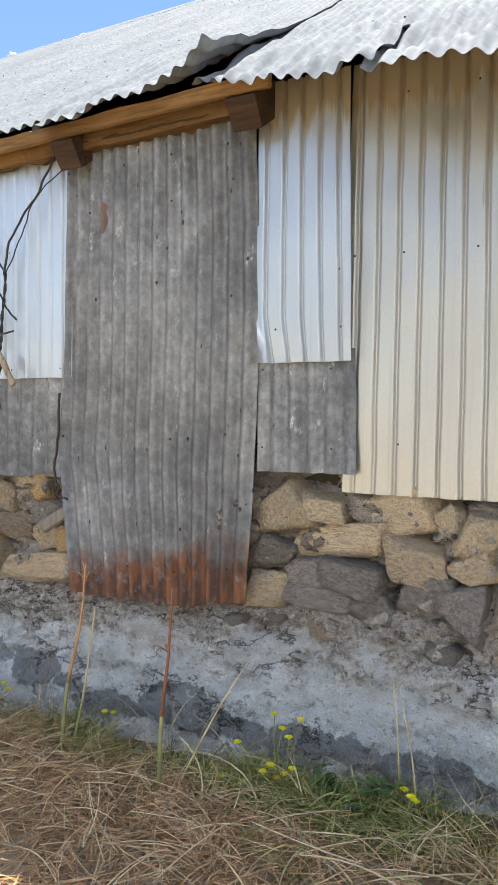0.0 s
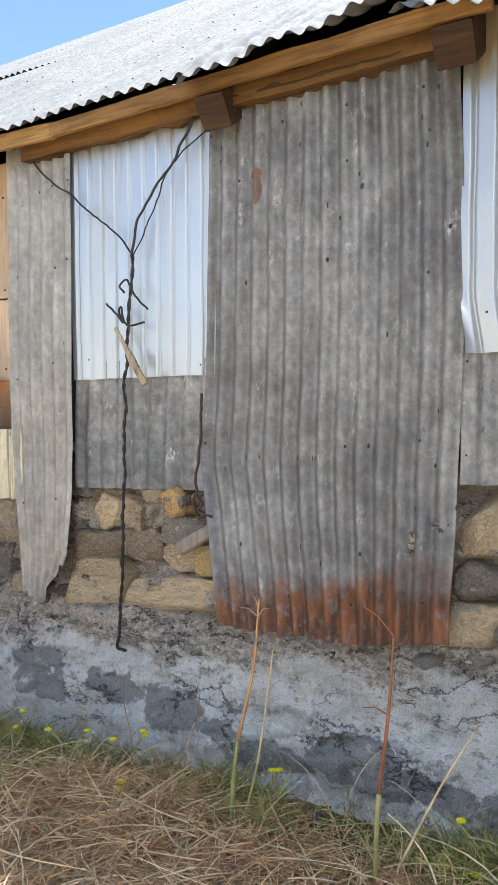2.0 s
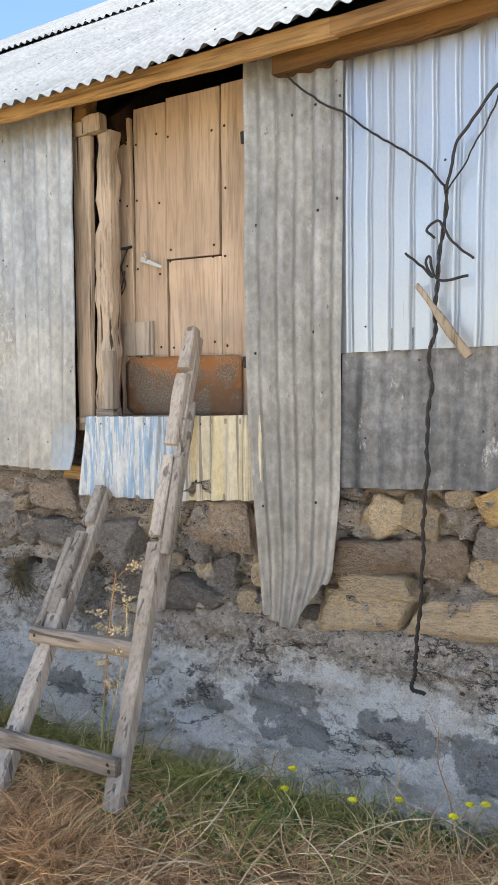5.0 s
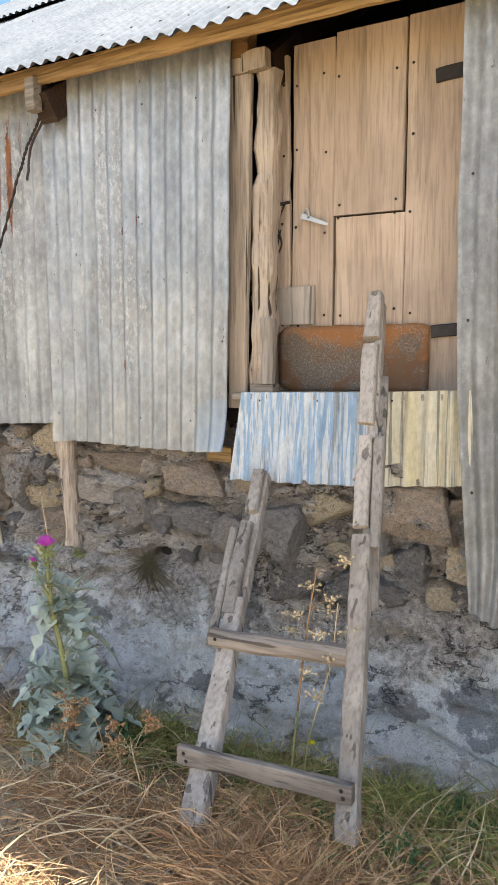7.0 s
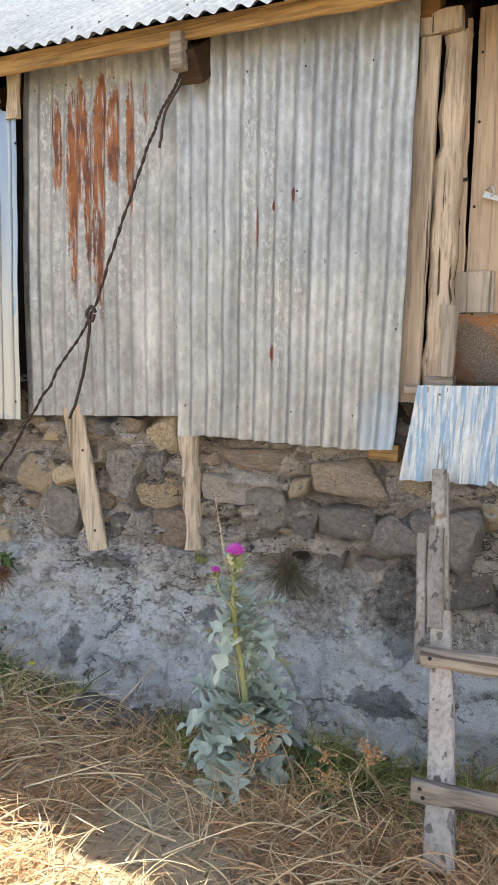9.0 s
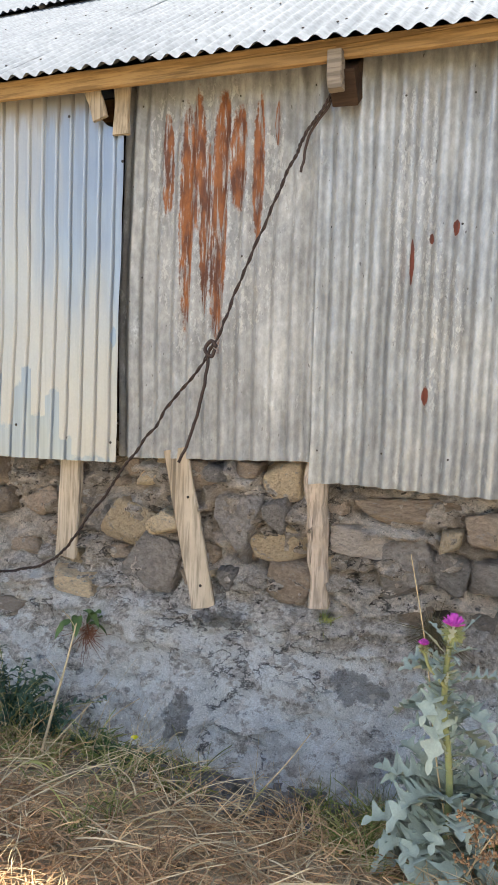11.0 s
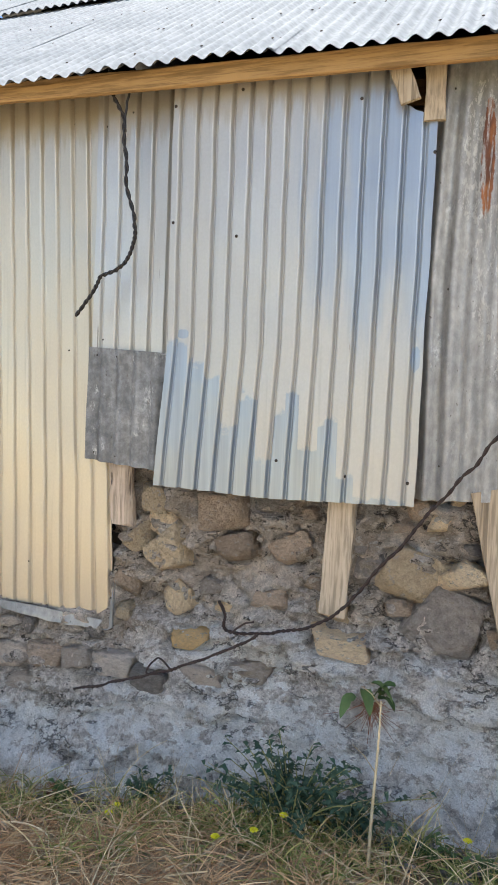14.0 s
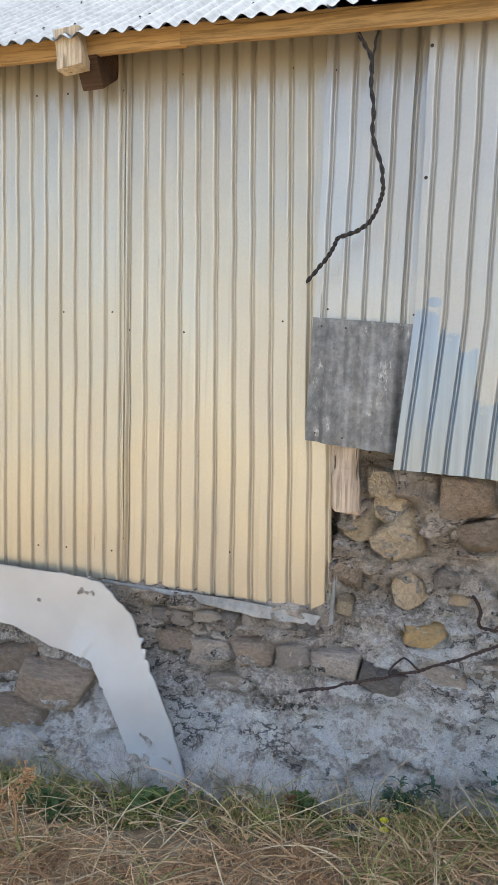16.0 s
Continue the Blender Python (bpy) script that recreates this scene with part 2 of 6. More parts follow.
def rust_runs(n):
    """Rust running down single flutes in broken columns."""
    f = n.blots(RUNS, 0.34, 30.0)
    gap = n.noise(1.0, (60, 60, 7.0), 5, 0.7, (0.4, 0, 2.1))
    return n.math("MULTIPLY", f, n.band(gap, 0.38, 0.50, 0.10, 1.0))


def rust_dabs(n):
    return n.blots(((-5.354, 2.045, 0.011, 0.085), (-5.191, 2.167, 0.014, 0.030), (-5.283, 2.13, 0.010, 0.020), (-5.283, 1.535, 0.015, 0.038)), 0.55, 34.0)


def peel_h(n):
    """Paint gone from the foot upward, rib by rib, and in a broad field under the corner."""
    high = n.steps(n.x, -7.8, -6.6, ((-7.8, 1.80), (-7.60, 1.72), (-7.52, 1.66), (-7.45, 1.46), (-7.37, 1.58), (-7.285, 1.33), (-7.215, 1.52), (-7.165, 1.60), (-7.11, 1.39), (-7.03, 1.50), (-6.95, 1.28), (-6.88, 1.20)))
    wob = n.math("MULTIPLY", n.math("SUBTRACT", n.noise(16, (1, 1, 1), 4, 0.6), 0.5), 0.14)
    low = n.band(n.math("SUBTRACT", n.math("ADD", n.z, wob), high), 0.012, -0.012)
    v = n.noise(1.0, (13, 13, 1.0), 4, 0.6, (2, 0, 1))
    side = n.math("ADD", n.math("MULTIPLY", n.band(n.x, -7.40, -6.80), n.band(n.z, 1.40, 2.25)), n.math("MULTIPLY", n.math("SUBTRACT", v, 0.5), 1.5))
    chips = n.blots(((-6.66, 1.75, 0.02, 0.05), (-7.62, 1.84, 0.03, 0.02)), 0.4, 30.0)
    return n.math("MAXIMUM", n.math("MAXIMUM", low, chips), n.math("MULTIPLY", n.band(side, 0.40, 0.85), 0.62))


M = {}
M["dark"] = zinc("old dark zinc", (0.150, 0.152, 0.160), (0.27, 0.272, 0.278), 0.45, rust_bottom, 0.10, 0.55, gloss=0.46, blotch=0.40, grit=0.25, rusts=((0.22, 0.085, 0.036), (0.085, 0.04, 0.026)), mottle=0.15)
M["patch"] = zinc("old patch zinc", (0.15, 0.158, 0.17), (0.29, 0.295, 0.305), 0.4, None, 0.25, 1.0, 3.0, 0.50, mottle=0.20)
M["strip"] = zinc("grey strip zinc", (0.26, 0.257, 0.25), (0.38, 0.374, 0.36), 0.5, None, 0.12, 0.5, 1.0, 0.44, mottle=0.08)
M["f"] = zinc("light zinc", (0.32, 0.325, 0.33), (0.47, 0.468, 0.46), 0.62, rust_dabs, 0.16, 0.6, 2.0, 0.36, rusts=((0.20, 0.045, 0.022), (0.12, 0.035, 0.02)), flakes=((-5.36, 2.20, 0.10, 0.50), (-5.25, 1.80, 0.09, 0.32)), blue=((-4.79, 1.27, 0.10, 0.12),))
M["g"] = zinc("rust-run zinc", (0.31, 0.31, 0.31), (0.45, 0.445, 0.435), 0.45, rust_runs, 0.30, 0.9, 4.0, 0.45, rusts=((0.29, 0.105, 0.033), (0.12, 0.043, 0.022)), mottle=0.05, flakes=((-6.20, 2.22, 0.30, 0.60), (-6.44, 2.5, 0.10, 0.30)))
M["roof"] = zinc("sunlit roof zinc", (0.19, 0.203, 0.22), (0.235, 0.247, 0.262), 0.0, None, 0.22, 0.0, 5.0, 0.75, 0.08, 0.05, 0.05, pits=0.0, relief=0.08)
M["white"] = painted("white coated sheet", (0.50, 0.515, 0.53))
M["whiteb"] = painted("bluish coated sheet", (0.48, 0.52, 0.575), shift=3.0)
M["cream"] = painted("cream coated sheet", (0.52, 0.475, 0.39), shift=1.0)
M["cream2"] = painted("grey cream coated sheet", (0.495, 0.482, 0.452), shift=2.0)
M["h"] = painted("peeling cream sheet", (0.45, 0.445, 0.425), (0.32, 0.365, 0.425), peel_h, 0.45, 5.0, 0.34)
M["beam"] = timber("brown eave timber", (0.27, 0.145, 0.052), (0.085, 0.044, 0.02), "x", grain=0.6)
M["rafter"] = timber("dark rafter timber", (0.07, 0.04, 0.024), (0.035, 0.02, 0.013), "x")
M["fascia"] = timber("yellow fascia timber", (0.42, 0.265, 0.115), (0.28, 0.165, 0.068), "x", crack=0.35)
M["grey"] = timber("weathered grey timber", (0.50, 0.435, 0.37), (0.33, 0.28, 0.23), "z", grain=0.7, crack=0.6, knots=0.2)
M["greyx"] = timber("weathered grey rung timber", (0.47, 0.395, 0.32), (0.27, 0.22, 0.175), "x", grain=0.9, crack=0.7)
M["eave"] = timber("brown fascia timber", (0.36, 0.21, 0.085), (0.16, 0.088, 0.036), "x", crack=0.5)
M["jamb"] = timber("jamb timber", (0.54, 0.44, 0.345), (0.33, 0.255, 0.19), "z", grain=1.0, crack=0.9)
M["door"] = timber("door boards", (0.65, 0.505, 0.385), (0.53, 0.40, 0.295), "z", grain=0.7, crack=0.15, vary=0.08)
M["pale"] = timber("pale new plank", (0.56, 0.47, 0.36), (0.40, 0.315, 0.22), "z", crack=0.5)
M["flash"] = plain("flashing zinc", (0.54, 0.545, 0.555), 0.42, 0.35, 0.07, 5.0)
M["nail"] = plain("nail iron", (0.06, 0.05, 0.045), 0.6, 0.6)
M["wire"] = plain("dark cable", (0.022, 0.019, 0.02), 0.45)
M["cord"] = plain("brown cord", (0.045, 0.028, 0.024), 0.6)
# near-black: the shed's inner shade is put into this colour
M["inside"] = plain("near-black unlit inside", (0.05, 0.04, 0.03), 0.9)


def blue_sheet():
    """Blue and white paint run down the flutes, turning cream and grey towards one end."""
    n = Nodes("blue and cream sheet")
    run = n.noise(1.0, (46, 46, 0.5), 4, 0.6, (1, 0, 0))
    big = n.noise(1.0, (20, 20, 0.6), 4, 0.65, (4, 0, 0))
    side = n.band(n.x, -4.12, -4.06)
    a = n.mix(n.band(run, 0.44, 0.52), (0.31, 0.44, 0.60), (0.64, 0.67, 0.70))
    a = n.mix(n.math("MULTIPLY", n.band(big, 0.60, 0.66), 0.8), a, (0.20, 0.21, 0.21))
    b = n.mix(n.band(run, 0.40, 0.48), (0.24, 0.23, 0.20), (0.64, 0.59, 0.46))
    b = n.mix(n.band(big, 0.52, 0.58), b, (0.66, 0.58, 0.38))
    c = n.mix(side, a, b)
    c = n.vary(c, n.noise(60, (1, 1, 0.5), 5, 0.7), 0.28)
    return n.done(c, 0.5, 0.1, n.bump(run, 0.2, 0.004))


M["blue"] = blue_sheet()


def stone_mat(name, a, b, stain=(0.20, 0.13, 0.09)):
    n = Nodes(name)
    f = n.noise(9, (1, 1, 1), 5, 0.6)
    g = n.noise(55, (1, 1, 1), 5, 0.7)
    c = n.mix(n.band(f, 0.32, 0.68), a, b)
    c = n.vary(c, n.rnd, 0.22)
    c = n.mix(n.math("MULTIPLY", n.band(n.noise(13, (1, 1, 1), 4, 0.65, (4, 2, 7)), 0.58, 0.70), 0.35), c, stain)
    c = n.vary(c, g, 0.28)
    # mortar smeared over the faces
    c = n.mix(n.math("MULTIPLY", n.band(n.noise(6, (1, 1, 1), 6, 0.7, (1, 9, 3)), 0.58, 0.62), 0.8), c, (0.46, 0.41, 0.36))
    hole = n.band(n.noise(26, (1, 1, 1), 4, 0.7, (5, 5, 2)), 0.62, 0.68)
    c = n.mix(n.math("MULTIPLY", hole, 0.3), c, (0.08, 0.065, 0.05))
    nor = n.bump(n.math("SUBTRACT", g, hole), 1.0, 0.022)
    return n.done(c, 0.92, 0.0, n.bump(f, 0.8, 0.04, nor), 0.2)


M["s0"] = stone_mat("tan stone", (0.84, 0.68, 0.46), (0.70, 0.54, 0.36))
M["s1"] = stone_mat("grey stone", (0.42, 0.375, 0.335), (0.29, 0.255, 0.225))
M["s2"] = stone_mat("brown stone", (0.56, 0.44, 0.33), (0.40, 0.31, 0.235))
M["s3"] = stone_mat("yellow stone", (0.80, 0.56, 0.27), (0.66, 0.46, 0.24))
M["s4"] = stone_mat("pale stone", (0.66, 0.57, 0.48), (0.55, 0.46, 0.38))


# dark damp blots and bright flakes on the washed foot of the wall: x, z, half width, half height
DAMP = ((-3.62, 0.29, 0.17, 0.08), (-3.50, 0.19, 0.14, 0.06), (-3.10, 0.26, 0.16, 0.07), (-2.74, 0.25, 0.17, 0.10), (-2.50, 0.21, 0.14, 0.04), (-2.30, 0.14, 0.22, 0.06), (-1.90, 0.22, 0.20, 0.09), (-1.60, 0.19, 0.26, 0.06), (-1.20, 0.21, 0.26, 0.07), (-0.75, 0.20, 0.28, 0.08), (-4.72, 0.16, 0.14, 0.07), (-4.72, 0.50, 0.10, 0.18), (-6.22, 0.10, 0.07, 0.12), (-6.14, 0.52, 0.16, 0.05), (-5.5, 0.34, 0.14, 0.05), (-3.95, 0.24, 0.12, 0.06))
FLAKES = ((-6.10, 0.21, 0.09, 0.06), (-6.20, 0.02, 0.10, 0.04), (-6.55, 0.24, 0.04, 0.05), (-5.97, 0.16, 0.04, 0.03))


def masonry():
    """Mud mortar above, worn limewash over render below, with dark damp patches."""
    n = Nodes("mud mortar and limewash")
    f = n.noise(4.5, (1, 1, 1.3), 6, 0.65)
    g = n.noise(38, (1, 1, 1), 6, 0.72)
    fine = n.noise(170, (1, 1, 1), 3, 0.6)
    mud = n.mix(n.band(f, 0.40, 0.60), (0.42, 0.35, 0.28), (0.72, 0.63, 0.54))
    mud = n.vary(mud, g, 0.5)
    grey = n.mix(n.band(g, 0.40, 0.62), (0.43, 0.375, 0.32), (0.84, 0.775, 0.71))
    lime = n.mix(n.band(n.noise(11, (1, 1, 1), 6, 0.7, (3, 3, 3)), 0.40, 0.56), (0.86, 0.825, 0.775), (0.97, 0.95, 0.915))
    # how high the wash reaches, by place along the wall
    top = n.math("ADD", n.math("ADD", n.band(n.x, -6.4, -4.9, 0.56, 0.42), n.band(n.x, -8.2, -7.5, -0.40, 0.0)), n.band(n.x, -3.4, -1.2, 0.0, 0.16))
    top = n.math("ADD", top, n.math("MULTIPLY", n.band(n.x, -4.9, -4.3), n.band(n.x, -3.5, -4.2, 0.0, -0.10)))
    edge = n.math("ADD", n.math("SUBTRACT", n.z, top), n.math("MULTIPLY", n.math("SUBTRACT", f, 0.5), 0.55))
    wash = n.band(edge, 0.03, -0.03)
    bare = n.band(n.noise(8.0, (1, 1, 1.7), 6, 0.70, (7, 1, 2)), n.band(n.x, -5.6, -4.6, 0.50, 0.575), n.band(n.x, -5.6, -4.6, 0.545, 0.61))
    left = n.band(n.x, -4.4, -5.6, 0.0, 0.12)
    c = n.mix(n.band(edge, 0.30, 0.05), mud, grey)
    low = n.mix(n.math("ADD", n.math("MULTIPLY", bare, 0.80), left), lime, grey)
    c = n.mix(wash, c, low)
    damp = n.blots(DAMP, 1.25, 6.5)
    c = n.mix(n.math("MULTIPLY", damp, 0.66), c, n.vary((0.17, 0.165, 0.16), g, 0.6))
    flake = n.blots(FLAKES, 0.35, 16.0)
    c = n.mix(n.math("MULTIPLY", flake, 0.8), c, (0.86, 0.83, 0.78))
    dirt = n.band(n.math("ADD", n.z, n.math("MULTIPLY", g, 0.25)), 0.10, 0.0)
    c = n.mix(n.math("MULTIPLY", dirt, 0.1), c, (0.20, 0.17, 0.14))
    c = n.vary(c, fine, 0.42)
    # near-black specks without relief: crevice shade painted into mortar and wash
    pits = n.band(n.noise(24, (1, 1, 1.6), 5, 0.75, (9, 1, 4)), 0.585, 0.63)
    c = n.mix(n.math("MULTIPLY", pits, n.band(wash, 0.0, 1.0, 0.85, 0.42)), c, (0.045, 0.038, 0.034))
    chip = n.band(n.noise(17, (1, 1, 1.5), 5, 0.7, (3, 8, 2)), 0.60, 0.63)
    c = n.mix(n.math("MULTIPLY", chip, 0.7), c, (0.70, 0.66, 0.60))
    ridge = n.math("ABSOLUTE", n.math("SUBTRACT", n.noise(3.4, (1, 1, 1.9), 6, 0.62, (6, 2, 9)), 0.5))
    crack = n.math("MULTIPLY", n.band(ridge, 0.016, 0.004), n.band(n.noise(2.6, (1, 1, 1), 3, 0.5, (5, 5, 1)), 0.47, 0.57))
    c = n.mix(n.math("MULTIPLY", crack, 0.7), c, (0.05, 0.045, 0.04))
    h = n.math("SUBTRACT", n.math("ADD", g, n.math("MULTIPLY", fine, 0.4)), n.math("MULTIPLY", crack, 0.8))
    return n.done(c, 0.95, 0.0, n.bump(h, 1.0, 0.045), 0.15)


M["mud"] = masonry()


def soil():
    n = Nodes("dry soil and trodden straw")
    f = n.noise(3.0, (1, 1, 1), 5, 0.6)
    g = n.noise(30, (1, 1, 1), 6, 0.75)
    s1 = n.noise(60, (1, 0.12, 1), 4, 0.6, warp=1.2)
    s2 = n.noise(60, (0.12, 1, 1), 4, 0.6, (4, 2, 0), warp=1.2)
    c = n.mix(n.band(f, 0.35, 0.65), (0.10, 0.07, 0.048), (0.22, 0.155, 0.10))
    c = n.vary(c, g, 0.4)
    straw = n.math("MULTIPLY", n.band(n.math("MAXIMUM", s1, s2), 0.36, 0.52), n.band(n.y, 2.45, 1.9))
    c = n.mix(n.math("MULTIPLY", straw, 0.85), c, (0.58, 0.46, 0.29))
    c = n.mix(n.band(n.y, -5.0, -14.0), c, n.mix(f, (0.34, 0.27, 0.14), (0.50, 0.40, 0.23)))
    return n.done(c, 0.95, 0.0, n.bump(n.math("ADD", g, straw), 0.8, 0.02), 0.15)


M["soil"] = soil()
M["straw"] = leafy("dry straw", (0.80, 0.535, 0.28), (0.36, 0.20, 0.10))
M["strawp"] = leafy("pale straw", (0.80, 0.65, 0.40), (0.56, 0.41, 0.22))
M["grass"] = leafy("green grass", (0.13, 0.19, 0.035), (0.52, 0.47, 0.17))
M["weed"] = leafy("weed leaves", (0.075, 0.13, 0.04), (0.12, 0.17, 0.06))
M["darkweed"] = leafy("blue-green weed leaves", (0.05, 0.095, 0.06), (0.085, 0.13, 0.075))
M["thistle"] = leafy("thistle leaves", (0.26, 0.31, 0.22), (0.56, 0.60, 0.50))
M["thistlestem"] = leafy("thistle stem", (0.25, 0.27, 0.11), (0.34, 0.34, 0.15))
M["yellow"] = leafy("yellow petals", (0.80, 0.72, 0.02), (0.85, 0.78, 0.04), vary=0.1)
M["purple"] = leafy("purple florets", (0.62, 0.08, 0.52), (0.72, 0.14, 0.62), vary=0.15)
M["stalk"] = leafy("dry stalk", (0.42, 0.22, 0.10), (0.50, 0.30, 0.15))
M["stalkg"] = leafy("green stalk", (0.30, 0.30, 0.10), (0.40, 0.36, 0.16))
M["redstalk"] = leafy("red-brown stalk", (0.24, 0.095, 0.05), (0.32, 0.14, 0.07))
M["pebble"] = stone_mat("rubble", (0.36, 0.34, 0.32), (0.25, 0.23, 0.21))
M["moss"] = leafy("dead roots", (0.10, 0.085, 0.05), (0.16, 0.13, 0.07))
n_ = Nodes("rusty tin plate")
f_ = n_.noise(7, (1, 1, 1), 5, 0.65)
g_ = n_.noise(150, (1, 1, 1), 4, 0.7)
c_ = n_.mix(n_.band(f_, 0.4, 0.6), (0.17, 0.13, 0.10), (0.21, 0.11, 0.055))
c_ = n_.mix(n_.band(n_.math("ADD", n_.z, n_.math("MULTIPLY", n_.math("SUBTRACT", f_, 0.5), 0.5)), 1.56, 1.66), c_, (0.36, 0.16, 0.06))
c_ = n_.mix(n_.math("MULTIPLY", n_.math("MULTIPLY", n_.band(g_, 0.50, 0.58), n_.band(f_, 0.56, 0.46)), 0.32), c_, (0.55, 0.47, 0.36))
M["tin"] = n_.done(c_, 0.75, 0.2, n_.bump(g_, 0.4, 0.004))


# ---- mesh helpers ----
def mesh_of(name, verts, faces, material, smooth=False, parent=None, label=""):
    me = bpy.data.meshes.new(name)
    me.from_pydata([tuple(map(float, v)) for v in verts], [], [tuple(map(int, q)) for q in faces])
    if smooth:
        me.polygons.foreach_set("use_smooth", [True] * len(me.polygons))
    me.materials.append(M[material])
    me.update()
    ob = new(name, me)
    if parent:
        ob.parent = parent
    if label:
        tagged(ob, label)
    return ob


def empty(name, label, category, group="", kind=""):
    return tagged(new(name), label, category, group, kind)


def lerp(table, v):
    """Piecewise linear through (key, value) pairs."""
    ks = sorted(table)
    return float(np.interp(v, [k for k, _ in ks], [q for _, q in ks]))


def grid_faces(nu, nv, base=0):
    return [(base + i * nv + j, base + (i + 1) * nv + j, base + (i + 1) * nv + j + 1, base + i * nv + j + 1) for i in range(nu - 1) for j in range(nv - 1)]


def nz(x, y, z):
    return noise.noise(Vector((x, y, z)))


def box_bar(p0, p1, wide, thick, side=(1, 0, 0), segs=10, rough=0.003, bevel=0.004, taper=1.0, ends=0.0, seed=0.0):
    """A sawn bar from p0 to p1: chamfered rectangle with uneven faces; side is the way its width lies."""
    p0, p1 = Vector(p0), Vector(p1)
    ax = (p1 - p0).normalized()
    sx = Vector(side)
    sx = (sx - ax * sx.dot(ax)).normalized()
    sy = ax.cross(sx)
    w, h, b = wide / 2, thick / 2, min(bevel, wide * 0.3, thick * 0.3)
    ring = [(-w + b, -h), (w - b, -h), (w, -h + b), (w, h - b), (w - b, h), (-w + b, h), (-w, h - b), (-w, -h + b)]
    verts, faces = [], []
    for i in range(segs + 1):
        u = i / segs
        k = 1 + (taper - 1) * u
        for j, (a, c) in enumerate(ring):
            p = p0.lerp(p1, u)
            e = ends * nz(a * 60 + seed, c * 60, u * 9) if i in (0, segs) else 0
            q = p + sx * a * k + sy * c * k + ax * e
            d = rough * nz(q.x * 9 + seed, q.y * 9, q.z * 9) * 0.9
            bend = rough * 0.9 * nz(u * 2.2 + seed, seed * 1.7, 3.1)
            verts.append(q + sx * (d * (1 if a > 0 else -1) + bend) + sy * d * (1 if c > 0 else -1))
    for i in range(segs):
        for j in range(8):
            faces.append((i * 8 + j, i * 8 + (j + 1) % 8, (i + 1) * 8 + (j + 1) % 8, (i + 1) * 8 + j))
    faces.append(tuple(range(7, -1, -1)))
    faces.append(tuple(segs * 8 + j for j in range(8)))
    return verts, faces


def bar(name, p0, p1, wide, thick, material, parent=None, label="", **kw):
    v, f = box_bar(p0, p1, wide, thick, **kw)
    return mesh_of(name, v, f, material, parent=parent, label=label)


def tube_data(path, radius, sides=6, base=0, end=None):
    verts, faces = [], []
    path = [Vector(p) for p in path]
    n = len(path)
    ref = Vector((0.31, 0.87, 0.39))
    for i, p in enumerate(path):
        d = (path[min(i + 1, n - 1)] - path[max(i - 1, 0)]).normalized()
        a = d.cross(ref).normalized()
        b = d.cross(a)
        r = radius if end is None else radius + (end - radius) * i / max(1, n - 1)
        for k in range(sides):
            t = 2 * math.pi * k / sides
            verts.append(p + a * r * math.cos(t) + b * r * math.sin(t))
    for i in range(n - 1):
        for k in range(sides):
            faces.append((base + i * sides + k, base + i * sides + (k + 1) % sides, base + (i + 1) * sides + (k + 1) % sides, base + (i + 1) * sides + k))
    faces.append(tuple(base + k for k in range(sides - 1, -1, -1)))
    faces.append(tuple(base + (n - 1) * sides + k for k in range(sides)))
    return verts, faces


def spline(points, steps=8):
    """A smooth line through the points."""
    p = [Vector(q) for q in points]
    p = [p[0] * 2 - p[1]] + p + [p[-1] * 2 - p[-2]]
    out = []
    for i in range(1, len(p) - 2):
        for s in range(steps):
            t = s / steps
            out.append(0.5 * ((2 * p[i]) + (p[i + 1] - p[i - 1]) * t + (2 * p[i - 1] - 5 * p[i] + 4 * p[i + 1] - p[i + 2]) * t * t + (3 * p[i] - p[i - 1] - 3 * p[i + 1] + p[i + 2]) * t ** 3))
    return out + [p[-2]]


def twist(path, radius, turns, gap):
    """Two strands wound about one line."""
    verts, faces = [], []
    line = [Vector(q) for q in path]
    for s in (0, math.pi):
        pts = []
        for i, q in enumerate(line):
            a = s + turns * 2 * math.pi * i / len(line)
            d = (line[min(i + 1, len(line) - 1)] - line[max(0, i - 1)]).normalized()
            u = d.cross(Vector((0, 1, 0))).normalized()
            pts.append(q + u * gap * math.cos(a) + Vector((0, 1, 0)) * gap * math.sin(a))
        v, f = tube_data(pts, radius, 6, len(verts))
        verts += v
        faces += f
    return verts, faces


def rounded_rock(seed, rings=6, segs=9):
    """A rough quarry stone, 1 across, unequal faces."""
    verts, faces = [], []
    for i in range(rings + 1):
        th = math.pi * i / rings
        for j in range(segs):
            ph = 2 * math.pi * j / segs
            d = Vector((math.sin(th) * math.cos(ph), math.cos(th), math.sin(th) * math.sin(ph)))
            k = max(abs(d.x), abs(d.z), abs(d.y) * 0.85) ** 0.72
            r = 0.5 / k * (1 + 0.20 * nz(d.x * 1.4 + seed * 3.7, d.y * 1.4, d.z * 1.4 + seed) + 0.10 * nz(d.x * 4 + seed, d.y * 4, d.z * 4))
            verts.append(d * r)
    for i in range(rings):
        for j in range(segs):
            a, b = i * segs + j, i * segs + (j + 1) % segs
            faces.append((a, a + segs, b + segs, b))
    return verts, faces


# ---- ground ----
BASE = [(-40, -0.4), (-12, -0.36), (-9.5, -0.28), (-8.6, -0.22), (-8.2, -0.15), (-7.5, -0.07), (-6.5, -0.02), (-5.5, -0.04), (-4.5, -0.06), (-3.4, -0.04), (-2.5, 0.02), (-1.6, 0.05), (-0.5, 0.10), (4, 0.15), (40, 0.2)]
FOOT = [(-40, 2.48), (-5.4, 2.50), (-4.6, 2.58), (-3.0, 2.66), (0, 2.68), (40, 2.68)]


